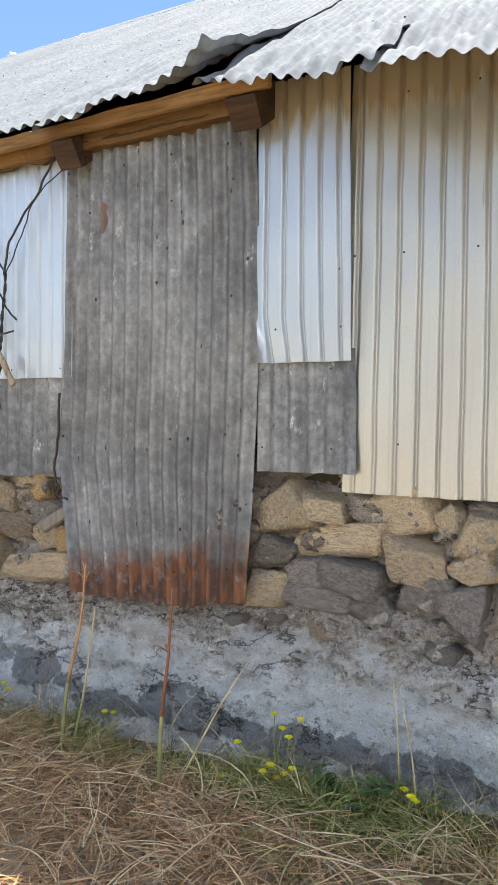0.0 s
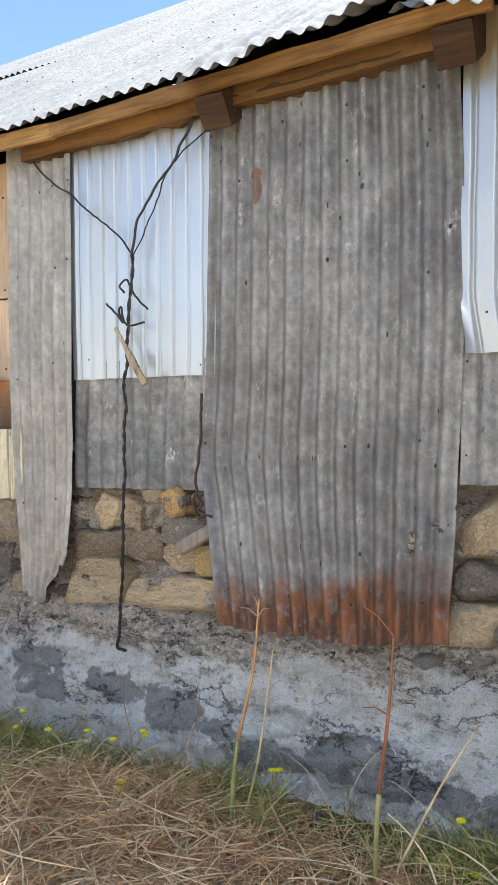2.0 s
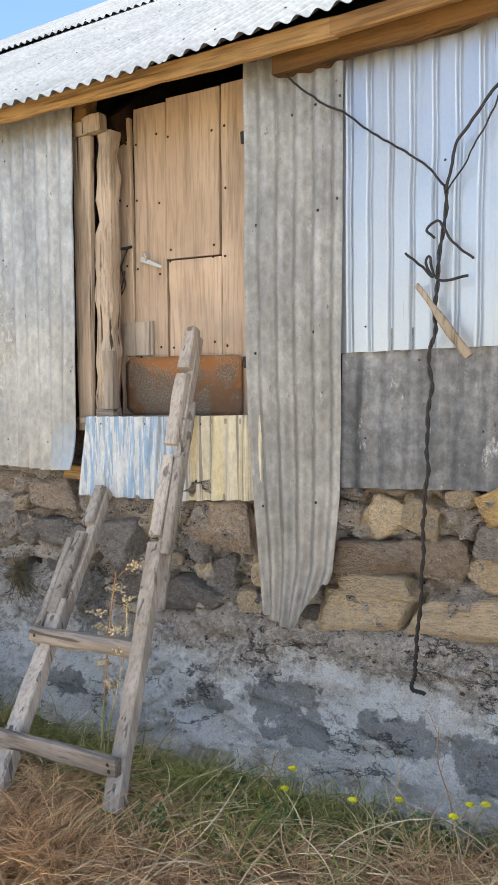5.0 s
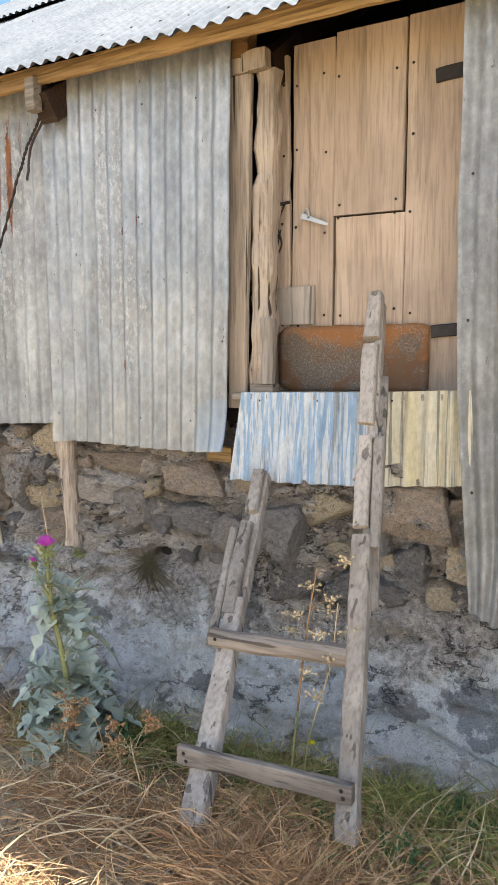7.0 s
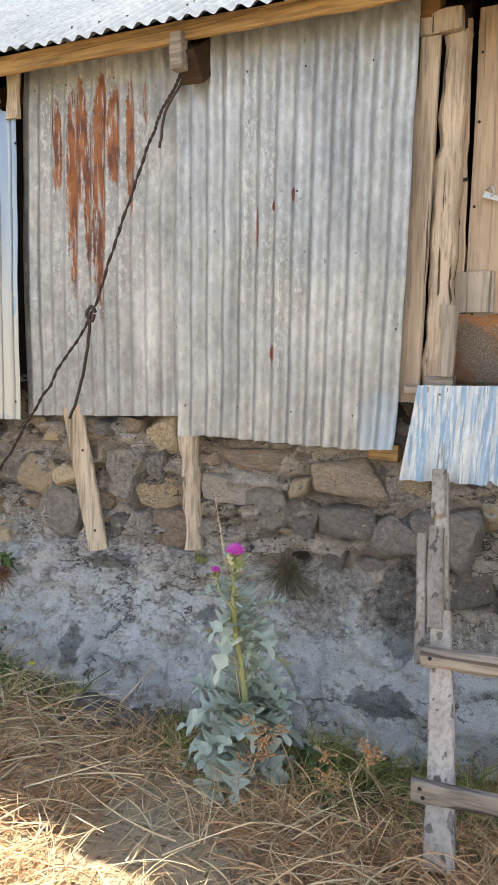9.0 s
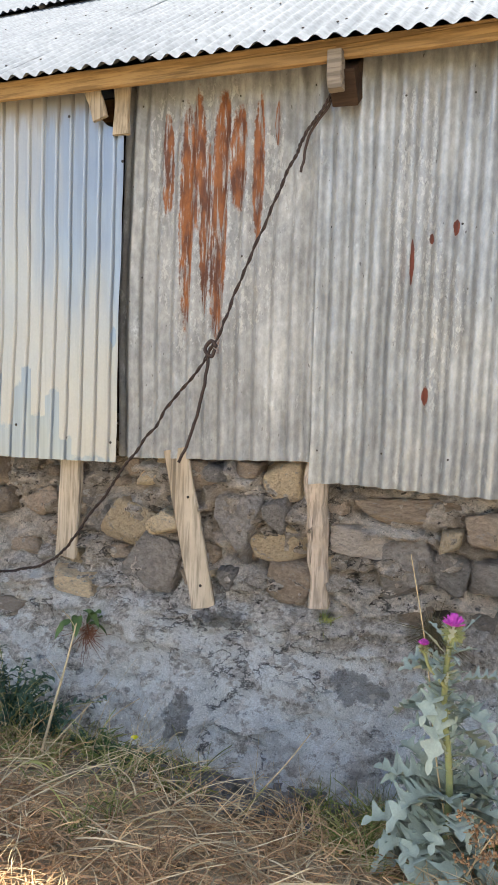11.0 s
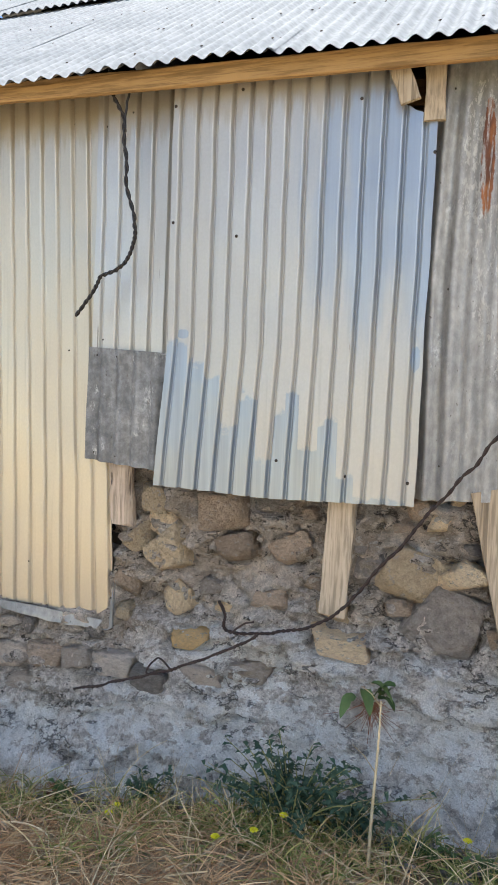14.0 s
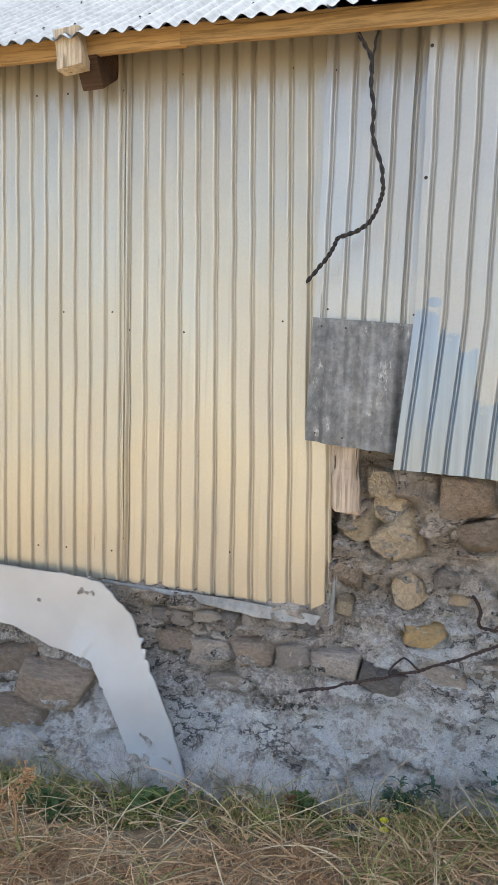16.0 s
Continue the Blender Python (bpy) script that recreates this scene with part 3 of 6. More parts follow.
def ground_z(x, y):
    z = lerp(BASE, x)
    k = min(1.0, max(0.0, (lerp(FOOT, x) - 0.12 - y) / 0.5))
    k = k * k * (3 - 2 * k)
    z += 0.11 * k
    near = max(0.0, 1 - max(abs(x + 4) - 8, abs(y) - 4, 0) / 10)
    return z + near * (0.035 * nz(x * 1.3, y * 1.3, 0) + 0.018 * nz(x * 4, y * 4, 5) + 0.008 * nz(x * 13, y * 13, 9))


def spread(lo, hi, step, far):
    mid = list(np.arange(lo, hi + step / 2, step))
    out, d = [], step
    while not out or out[-1] < far:
        d *= 1.5
        out.append((out[-1] if out else 0) + d)
    return [lo - v for v in reversed(out)] + mid + [hi + v for v in out]


gx, gy = spread(-11, 2, 0.06, 1500), spread(-2, 3.0, 0.05, 1500)
ground = mesh_of("ground", [(x, y, ground_z(x, y)) for x in gx for y in gy], grid_faces(len(gx), len(gy)), "soil", True)
tagged(ground, "dry trodden soil with straw and weeds before a wall", "ground", kind="structure")

# ---- stone wall ----
DOOR_L, DOOR_R, SILL = -4.70, -3.72, 1.40


def wall_y(x, z):
    """Face of the masonry: upright above, flaring out to its foot."""
    foot = lerp(FOOT, x)
    g = lerp(BASE, x)
    u = (z - g) / 0.62
    flare = (2.80 - foot) * max(0.0, 1 - u) ** 1.3 if u > 0 else 2.80 - foot + 0.1 * -u
    step = 0.05 * min(1, max(0, (0.62 - z) / 0.06)) * (1 if x < -5.0 else 0.4)
    lump = 0.050 * nz(x * 2.3, z * 3.1, 1) + 0.042 * nz(x * 5, z * 8, 4)
    hard = 1.45 if z > 0.5 else 0.8
    lump += hard * (0.045 * (0.4 - abs(nz(x * 8, z * 13, 8))) + 0.024 * (0.4 - abs(nz(x * 19, z * 25, 6))) + 0.010 * nz(x * 42, z * 46, 3))
    skin = nz(x * 3.1, z * 4.6, 12) + 0.45 * nz(x * 11, z * 14, 5)
    lump += 0.020 * min(1.0, max(0.0, (skin - 0.02) / 0.07)) + 0.012 * min(1.0, max(0.0, (nz(x * 6.3, z * 9, 21) - 0.08) / 0.05))
    # broken crusts of render that hang over the ones below
    ph = z * 6.5 + 1.6 * nz(x * 1.1, z * 1.6, 40) + 0.5 * nz(x * 4.5, z * 3, 41)
    crust = min(1.0, max(0.0, 3.0 * (nz(x * 1.6, z * 2.4, 44) + (0.12 if x < -4.7 else -0.12))))
    fr = ph % 1.0
    lump += 0.052 * crust * (1 - fr) * min(1.0, fr / 0.06)
    cell = noise.voronoi(Vector((x * 4.2, z * 6.5, 2.0)))[0]
    joint = max(0.0, 1 - (cell[1] - cell[0]) / 0.16) * (0.03 if z > 0.45 else 0.008)
    back = min(1.0, max(0.0, (z - lerp([(-40, 0.56), (-8.02, 0.56), (-7.96, 1.16), (40, 1.16)], x)) / 0.08))
    return 2.842 - flare - step - lump + joint + 0.085 * back


# stones bedded in the face: place, width, height, tone
STONES_A = [(-1.42, 1.13, 0.19, 0.19, 0), (-1.25, 1.15, 0.19, 0.10, 0), (-0.95, 1.15, 0.35, 0.16, 0), (-0.72, 1.14, 0.10, 0.12, 0), (-0.60, 1.10, 0.14, 0.15, 0), (-1.17, 1.02, 0.38, 0.14, 0), (-1.47, 0.95, 0.16, 0.14, 1), (-0.85, 0.97, 0.25, 0.15, 0), (-0.62, 0.97, 0.18, 0.10, 0), (-1.31, 0.88, 0.18, 0.12, 1), (-1.49, 0.79, 0.20, 0.15, 0), (-1.13, 0.88, 0.26, 0.13, 1), (-1.02, 0.77, 0.17, 0.14, 1), (-1.24, 0.79, 0.31, 0.09, 1), (-0.80, 0.84, 0.23, 0.15, 1), (-0.65, 0.84, 0.18, 0.14, 1)]
STONES_B = [(-3.22, 1.05, 0.19, 0.15, 0), (-3.07, 1.08, 0.15, 0.13, 0), (-2.78, 1.13, 0.14, 0.11, 3), (-2.91, 1.15, 0.12, 0.07, 0), (-2.75, 1.01, 0.21, 0.13, 1), (-3.25, 0.90, 0.30, 0.11, 2), (-3.00, 0.91, 0.23, 0.16, 2), (-3.26, 0.80, 0.30, 0.09, 0), (-2.79, 0.89, 0.22, 0.14, 0), (-2.60, 0.89, 0.14, 0.12, 3), (-3.29, 0.69, 0.36, 0.15, 0), (-2.79, 0.72, 0.56, 0.16, 0), (-4.14, 0.62, 0.26, 0.15, 1), (-3.83, 0.64, 0.12, 0.10, 0), (-3.95, 0.97, 0.30, 0.20, 2), (-4.54, 0.85, 0.28, 0.16, 1)]
STONES_C = [(-4.32, 0.94, 0.20, 0.11, 0), (-4.96, 1.01, 0.27, 0.14, 2), (-4.25, 0.58, 0.18, 0.09, 1), (-3.95, 0.76, 0.14, 0.11, 1), (-4.46, 0.62, 0.19, 0.14, 1), (-4.10, 0.84, 0.11, 0.12, 1), (-5.31, 1.05, 0.39, 0.11, 2), (-5.53, 0.92, 0.24, 0.11, 4), (-5.34, 0.83, 0.24, 0.19, 1), (-6.08, 0.99, 0.22, 0.18, 1), (-5.16, 0.97, 0.08, 0.07, 0), (-4.97, 0.83, 0.24, 0.14, 1), (-4.74, 0.79, 0.18, 0.16, 1), (-5.16, 0.83, 0.15, 0.14, 1), (-5.88, 1.14, 0.18, 0.16, 0), (-5.89, 0.87, 0.25, 0.15, 0), (-5.84, 0.72, 0.20, 0.17, 2), (-6.65, 0.89, 0.21, 0.21, 0)]
STONES_D = [(-6.44, 0.91, 0.16, 0.09, 0), (-6.92, 0.58, 0.23, 0.09, 0), (-7.73, 0.88, 0.20, 0.14, 0), (-7.68, 0.67, 0.12, 0.15, 0), (-7.60, 0.51, 0.17, 0.08, 3), (-7.46, 1.10, 0.20, 0.15, 2), (-7.39, 0.93, 0.16, 0.12, 2), (-7.81, 1.11, 0.12, 0.12, 0), (-6.52, 0.71, 0.27, 0.24, 1), (-6.70, 0.74, 0.11, 0.07, 2), (-6.04, 1.19, 0.11, 0.07, 2), (-6.05, 0.80, 0.09, 0.07, 2), (-7.15, 0.94, 0.17, 0.12, 2), (-7.93, 0.59, 0.07, 0.06, 0), (-7.88, 0.92, 0.13, 0.09, 0), (-9.51, 0.12, 0.25, 0.16, 2), (-9.24, 0.09, 0.32, 0.15, 2), (-9.40, -0.06, 0.27, 0.11, 2), (-7.25, 1.14, 0.14, 0.10, 1)]
STONES_E = [(-8.76, 0.45, 0.10, 0.05, 4), (-8.65, 0.455, 0.09, 0.06, 4), (-8.54, 0.47, 0.12, 0.05, 4), (-8.43, 0.475, 0.08, 0.06, 1), (-8.33, 0.485, 0.11, 0.05, 4), (-8.20, 0.49, 0.12, 0.06, 4), (-8.08, 0.48, 0.09, 0.06, 1), (-8.68, 0.34, 0.16, 0.10, 2), (-8.50, 0.31, 0.20, 0.11, 4), (-8.30, 0.35, 0.18, 0.10, 2), (-8.12, 0.37, 0.15, 0.09, 4), (-8.40, 0.21, 0.24, 0.07, 4), (-7.95, 0.36, 0.20, 0.09, 4), (-7.75, 0.33, 0.17, 0.08, 1), (-7.52, 0.36, 0.20, 0.09, 4), (-7.30, 0.42, 0.17, 0.08, 4)]
# between the big ones: small rubble bedded in the mortar
rs = random.Random(21)
FILL = []
while len(FILL) < 110:
    x, z = rs.uniform(-9.8, 0.6), rs.uniform(0.62, 1.2)
    if x < -7.95:
        continue
    if all(abs(x - q[0]) > (q[2] * 0.55 + 0.04) or abs(z - q[1]) > (q[3] * 0.55 + 0.03) for q in STONES_A + STONES_B + STONES_C + STONES_D + STONES_E + FILL):
        wd = rs.uniform(0.05, 0.15)
        FILL.append((x, z, wd, wd * rs.uniform(0.5, 0.9), rs.choice((1, 1, 1, 2, 2, 0))))

xs, zs = np.arange(-10.6, 1.61, 0.0115), np.arange(-0.4, 1.41, 0.0115)
Y = np.array([[wall_y(x, z) for z in zs] for x in xs])
for group_, deep in ((STONES_A, 0.05), (STONES_B, 0.05), (STONES_C, 0.04), (STONES_D, 0.045), (STONES_E, 0.035), (FILL, 0.018)):
    for x, z, wd, ht, tone in group_:
        i0, i1 = np.searchsorted(xs, (x - wd, x + wd))
        j0, j1 = np.searchsorted(zs, (z - ht, z + ht))
        uu, vv = np.abs(xs[i0:i1, None] - x) / (wd * 0.53), np.abs(zs[None, j0:j1] - z) / (ht * 0.54)
        r = (uu ** 3 + vv ** 3) ** (1 / 3)
        Y[i0:i1, j0:j1] += deep * np.exp(-((r - 0.98) / 0.16) ** 2)
Y += 0.10 * np.exp(-((xs[:, None] + 5.20) / 0.075) ** 2 - ((zs[None, :] - 0.62) / 0.055) ** 2)
face = mesh_of("wall_south", [(x, Y[i, j], z) for i, x in enumerate(xs) for j, z in enumerate(zs)], grid_faces(len(xs), len(zs)), "mud", True)
cv_, cf_ = [], []
while len(cf_) < 2600 * 35:
    x, z = rs.uniform(-10.2, 1.0), rs.uniform(-0.25, 1.16)
    if (x < -7.97 and z > 0.55) or z < lerp(BASE, x) or nz(x * 3, z * 4, 30) + rs.uniform(-0.3, 0.3) < (0.0 if z > 0.3 else 0.16):
        continue
    r = rs.uniform(0.004, 0.014) * (1.7 if rs.random() < 0.1 else 1)
    yw = Y[int(np.clip(np.searchsorted(xs, x), 0, len(xs) - 1)), int(np.clip(np.searchsorted(zs, z), 0, len(zs) - 1))]
    base = len(cv_)
    rv, rf = rounded_rock(base * 0.37, 5, 7)
    tilt = Euler((rs.uniform(0, 3), rs.uniform(0, 3), rs.uniform(0, 3))).to_matrix()
    for q in rv:
        q = tilt @ Vector((q.x * 2.4, q.y * 1.5, q.z * 1.7)) * r
        cv_.append((x + q.x, yw - 0.15 * r + q.y, z + q.z))
    cf_ += [tuple(base + k for k in q) for q in rf]
tagged(mesh_of("mortar_crumbs", cv_, cf_, "mud", False, parent=face), kind="stuff")
tagged(face, "rubble stone wall with mud mortar and worn limewash", "wall", kind="structure")


def block(name, x0, x1, y0, y1, z0, z1, material, label, category="wall"):
    v = [(x, y, z) for x in (x0, x1) for y in (y0, y1) for z in (z0, z1)]
    f = [(0, 1, 3, 2), (4, 6, 7, 5), (0, 4, 5, 1), (2, 3, 7, 6), (0, 2, 6, 4), (1, 5, 7, 3)]
    return tagged(mesh_of(name, v, f, material), label, category, kind="structure")


# core, backing and floor share one near-black that stands for shade in gaps
block("wall_core", -10.6, 1.6, 2.92, 3.30, -0.6, 1.38, "inside", "inner masonry of the stone wall, near-black for shade")
block("wall_upper_west", -10.6, DOOR_L - 0.12, 2.90, 3.02, 1.38, 2.88, "inside", "backing behind metal sheets, near-black for shade in the gaps")
block("wall_upper_east", DOOR_R, 1.6, 2.90, 3.02, 1.38, 2.80, "inside", "backing behind metal sheets, near-black for shade in the gaps")
block("wall_west", -10.9, -10.6, 2.9, 11.5, -0.6, 2.9, "mud", "plain end wall of the shed")
block("wall_east", 1.6, 1.9, 2.9, 11.5, -0.6, 2.9, "mud", "plain end wall of the shed")
block("wall_north", -10.9, 1.9, 11.5, 11.8, -0.6, 2.9, "mud", "plain back wall of the shed")
block("floor", -10.6, 1.6, 3.3, 11.5, -0.5, -0.3, "inside", "floor inside the shed, near-black for its shade", "floor")


# ---- metal sheets ----
def profile(kind, u):
    """Height of the sheet's wave, -1..1, for u in waves."""
    if kind == "sine":
        return math.cos(2 * math.pi * u)
    f = u % 1.0
    w = 0.335
    d = min(f, 1 - f)
    k = min(1.0, max(0.0, (d - w) / 0.14))
    return 1 - 2 * k * k * (3 - 2 * k)


def sheet(name, label, left, right, top, bottom, y, material, pitch=0.076, amp=0.008, kind="sine", warp=0.008, bend=None, seed=0.0, group="metal wall sheets", per=8, rows=26, jag=0.003):
    xl = min(v for _, v in left)
    xr = max(v for _, v in right)
    per = 18 if kind == "trap" else 10
    amp = amp * (0.88 if kind == "trap" else 1.55)
    nu = int((xr - xl) / pitch * per) + 1
    verts = []
    for i in range(nu):
        u = i / (nu - 1)
        xn = xl + (xr - xl) * u
        z0, z1 = lerp(bottom, xn), lerp(top, xn)
        z0 += jag * nz(xn * 11, seed, 0.5)
        for j in range(rows):
            v = j / (rows - 1)
            z = z0 + (z1 - z0) * v
            x = lerp(left, z) + (lerp(right, z) - lerp(left, z)) * u
            wave = -amp * profile(kind, (xn - xl) / pitch + 0.02 * nz(xn * 2, z * 2, seed))
            wave *= 1 + 0.25 * nz(xn * 3 + seed, z * 1.3, 2)
            yy = y + wave + warp * nz(x * 1.7 + seed, z * 1.5, seed) + 0.3 * warp * nz(x * 7, z * 5, seed + 3)
            if bend:
                yy += bend(u, v)
            verts.append((x + 0.004 * nz(z * 4, u * 2, seed), yy, z))
    ob = mesh_of(name, verts, grid_faces(nu, rows), material, True)
    so = ob.modifiers.new("thickness", "SOLIDIFY")
    so.thickness, so.offset, so.use_rim = 0.0014, 0, False
    tagged(ob, label, "metal sheet", group)
    return ob, verts, nu, rows


nail_me = None


def nails(ob, verts, nu, rows, spots, size=0.0045, name="nail", tall=1.0):
    """Nail heads at (u, v) of a sheet, 2 mm proud of it."""
    global nail_me
    if nail_me is None:
        v, f = [], []
        for r, h in ((1.0, 0.0), (0.85, -0.35), (0.4, -0.6)):
            v += [(r * math.cos(a * math.pi / 4), h, r * math.sin(a * math.pi / 4)) for a in range(8)]
        f = [(i * 8 + a, i * 8 + (a + 1) % 8, i * 8 + 8 + (a + 1) % 8, i * 8 + 8 + a) for i in range(2) for a in range(8)] + [tuple(16 + a for a in range(8))]
        nail_me = bpy.data.meshes.new("nail")
        nail_me.from_pydata(v, [], f)
        nail_me.materials.append(M["nail"])
    for u, v in spots:
        p = Vector(verts[int(round(u * (nu - 1))) * rows + int(round(v * (rows - 1)))])
        o = new(name, nail_me)
        o.parent = ob
        o.matrix_basis = Matrix.LocRotScale(p + Vector((0, -0.001, 0)), None, (size, size / tall, size * tall))


def curl(amount, where):
    return lambda u, v: amount * max(0.0, where(u, v)) ** 2


R_ = random.Random(4)


def spots(us, vs, keep=0.8):
    return [(min(1, max(0, u + R_.uniform(-0.03, 0.03))), min(1, max(0, v + R_.uniform(-0.012, 0.012)))) for v in vs for u in us if R_.random() < keep]


s = sheet("metal_sheet", "cream painted ribbed metal sheet nailed over the stone wall", [(1.2, -1.155), (2.9, -1.145)], [(1.2, -0.32), (2.9, -0.36)], [(-1.2, 2.90), (-0.3, 2.88)], [(-1.16, 1.225), (-0.3, 1.235)], 2.815, "cream2", 0.086, 0.009, "trap", 0.006, seed=1)
nails(*s, spots((0.05, 0.3, 0.6, 0.9), (0.12, 0.55, 0.9)))
s = sheet("metal_sheet", "cream painted ribbed metal sheet nailed over the stone wall", [(1.2, -0.34), (2.9, -0.38)], [(1.2, 0.5), (2.9, 0.5)], [(-0.4, 2.88), (0.5, 2.86)], [(-0.4, 1.235), (0.5, 1.25)], 2.80, "cream2", 0.086, 0.009, "trap", 0.006, seed=2)
s = sheet("metal_sheet", "cream painted ribbed metal sheet nailed over the stone wall", [(1.2, 0.48), (2.9, 0.48)], [(1.2, 1.6), (2.9, 1.6)], [(0.4, 2.86), (1.6, 2.86)], [(0.4, 1.25), (1.6, 1.25)], 2.80, "cream2", 0.086, 0.009, "trap", 0.006, seed=2.4)
s = sheet("metal_sheet", "small grey weathered corrugated patch below a white sheet", [(1.3, -1.53), (1.78, -1.53)], [(1.3, -1.085), (1.78, -1.105)], [(-1.53, 1.80), (-1.1, 1.80)], [(-1.53, 1.29), (-1.1, 1.30)], 2.785, "patch", 0.084, 0.008, "sine", 0.010, seed=3, bend=curl(-0.05, lambda u, v: (u - 0.85) * 4 * max(0, 0.5 - v)))
nails(*s, spots((0.05, 0.75), (0.2, 0.85)))
s = sheet("metal_sheet", "white painted ribbed metal sheet with a crumpled edge", [(1.75, -1.50), (1.95, -1.535), (2.9, -1.535)], [(1.75, -1.108), (2.9, -1.138)], [(-1.54, 2.88), (-1.1, 2.88)], [(-1.5, 1.745), (-1.1, 1.748)], 2.768, "white", 0.084, 0.010, "trap", 0.008, seed=4, bend=curl(-0.05, lambda u, v: max(0, 0.12 - u) * 8 * max(0, 0.25 - v) * 4))
nails(*s, spots((0.2, 0.9), (0.12, 0.3)))
s = sheet("metal_sheet", "tall dark weathered corrugated sheet rusted along its foot", [(2.8, -2.555), (1.69, -2.58), (1.35, -2.60), (1.1, -2.56), (0.64, -2.485)], [(2.8, -1.545), (1.94, -1.515), (0.7, -1.545)], [(-2.56, 2.80), (-1.55, 2.80)], [(-2.6, 0.65), (-1.9, 0.67), (-1.55, 0.73)], 2.735, "dark", 0.080, 0.0095, "sine", 0.016, seed=5, rows=44, bend=lambda u, v: -0.05 * max(0, 0.35 - v) * (1 - u) - 0.06 * max(0, 0.4 - v) * u - 0.05 * max(0, 0.06 - u) / 0.06 * max(0, 0.45 - v), jag=0.008)
nails(*s, spots((0.04, 0.12, 0.35, 0.62, 0.9), (0.06, 0.35, 0.62, 0.84, 0.93), 0.6), size=0.006)
nails(*s, [(R_.random(), R_.uniform(0.12, 0.97)) for _ in range(22)], 0.0045, "torn_slit", 2.6)
nails(*s, [(R_.random(), R_.uniform(0.12, 0.97)) for _ in range(12)], 0.007, "torn_slit", 1.3)
s = sheet("metal_sheet", "grey weathered corrugated sheet below a white sheet", [(1.1, -3.37), (1.8, -3.36)], [(1.1, -2.57), (1.8, -2.55)], [(-3.4, 1.76), (-2.5, 1.76)], [(-3.36, 1.165), (-2.57, 1.20)], 2.772, "patch", 0.095, 0.006, "sine", 0.008, seed=6)
nails(*s, spots((0.1, 0.35, 0.65), (0.35, 0.8), 0.6))
s = sheet("metal_sheet", "bluish white ribbed metal sheet behind twisted cables", [(1.6, -3.36), (2.8, -3.36)], [(1.6, -2.55), (2.8, -2.54)], [(-3.36, 2.83), (-2.5, 2.80)], [(-3.36, 1.676), (-2.55, 1.69)], 2.757, "whiteb", 0.080, 0.009, "trap", 0.006, seed=7)
nails(*s, spots((0.1, 0.5, 0.9), (0.06, 0.55), 0.7))
s = sheet("metal_sheet", "narrow grey weathered corrugated strip hanging to a torn point", [(2.8, -3.755), (2.0, -3.765), (1.4, -3.75), (0.62, -3.69)], [(2.8, -3.335), (1.16, -3.35), (0.85, -3.37), (0.6, -3.47)], [(-3.8, 2.80), (-3.3, 2.80)], [(-3.76, 0.63), (-3.54, 0.585), (-3.49, 0.60), (-3.36, 0.80)], 2.728, "strip", 0.082, 0.008, "sine", 0.012, seed=8, rows=40, bend=lambda u, v: -0.03 * max(0, 0.3 - v) / 0.3 * u)
nails(*s, spots((0.1, 0.45, 0.75, 0.95), (0.2, 0.5, 0.72, 0.9), 0.7), size=0.006)
s = sheet("metal_sheet", "low blue and cream painted corrugated sheet below the door", [(1.0, -4.725), (1.45, -4.655)], [(1.0, -3.70), (1.45, -3.70)], [(-4.7, 1.415), (-4.1, 1.425), (-3.7, 1.44)], [(-4.72, 1.04), (-4.2, 1.055), (-3.7, 1.09)], 2.748, "blue", 0.078, 0.009, "sine", 0.008, seed=9, rows=12)
nails(*s, spots((0.1, 0.35, 0.7), (0.93,), 0.9))
s = sheet("metal_sheet", "grey galvanised corrugated sheet with two long rust runs", [(1.1, -6.69), (2.0, -6.70), (2.9, -6.66)], [(1.1, -5.69), (2.9, -5.69)], [(-6.66, 2.90), (-5.7, 2.89)], [(-6.66, 1.205), (-5.7, 1.245)], 2.757, "g", 0.079, 0.008, "sine", 0.010, seed=10, bend=lambda u, v: 0.05 * max(0, 0.08 - u) / 0.08)
nails(*s, spots((0.12, 0.3, 0.6, 0.9), (0.07, 0.5, 0.93), 0.6))
s = sheet("metal_sheet", "light grey galvanised corrugated sheet with small rust dabs", [(1.1, -5.735), (2.9, -5.735)], [(1.1, -4.742), (1.9, -4.722), (2.85, -4.70)], [(-5.74, 2.89), (-4.7, 2.83)], [(-5.73, 1.155), (-5.6, 1.165), (-4.9, 1.15), (-4.74, 1.16)], 2.732, "f", 0.082, 0.010, "sine", 0.008, seed=11, bend=curl(-0.04, lambda u, v: max(0, u - 0.75) * 4 * max(0, 0.12 - v) * 8))
nails(*s, spots((0.03, 0.3, 0.55, 0.85, 0.97), (0.08, 0.3, 0.6, 0.88), 0.6))
s = sheet("metal_sheet", "ribbed metal sheet with cream paint peeling to bare bluish zinc", [(1.1, -7.752), (1.8, -7.69), (2.95, -7.685)], [(1.1, -6.640), (2.66, -6.615), (2.95, -6.615)], [(-7.7, 2.93), (-6.80, 2.88), (-6.77, 2.72), (-6.70, 2.67), (-6.6, 2.64)], [(-7.75, 1.195), (-7.2, 1.175), (-6.6, 1.19)], 2.688, "h", 0.081, 0.011, "trap", 0.008, seed=12, rows=34)
nails(*s, spots((0.02, 0.3, 0.5, 0.75, 0.97), (0.07, 0.62, 0.93), 0.8), size=0.007)
s = sheet("metal_sheet", "grey white ribbed metal sheet beside peeling cream one", [(1.7, -8.10), (2.95, -8.085)], [(1.7, -7.63), (2.95, -7.62)], [(-8.1, 2.94), (-7.6, 2.93)], [(-8.1, 1.775), (-7.6, 1.745)], 2.768, "cream2", 0.082, 0.011, "trap", 0.006, seed=13)
nails(*s, spots((0.1, 0.4, 0.85), (0.04, 0.85), 0.9))
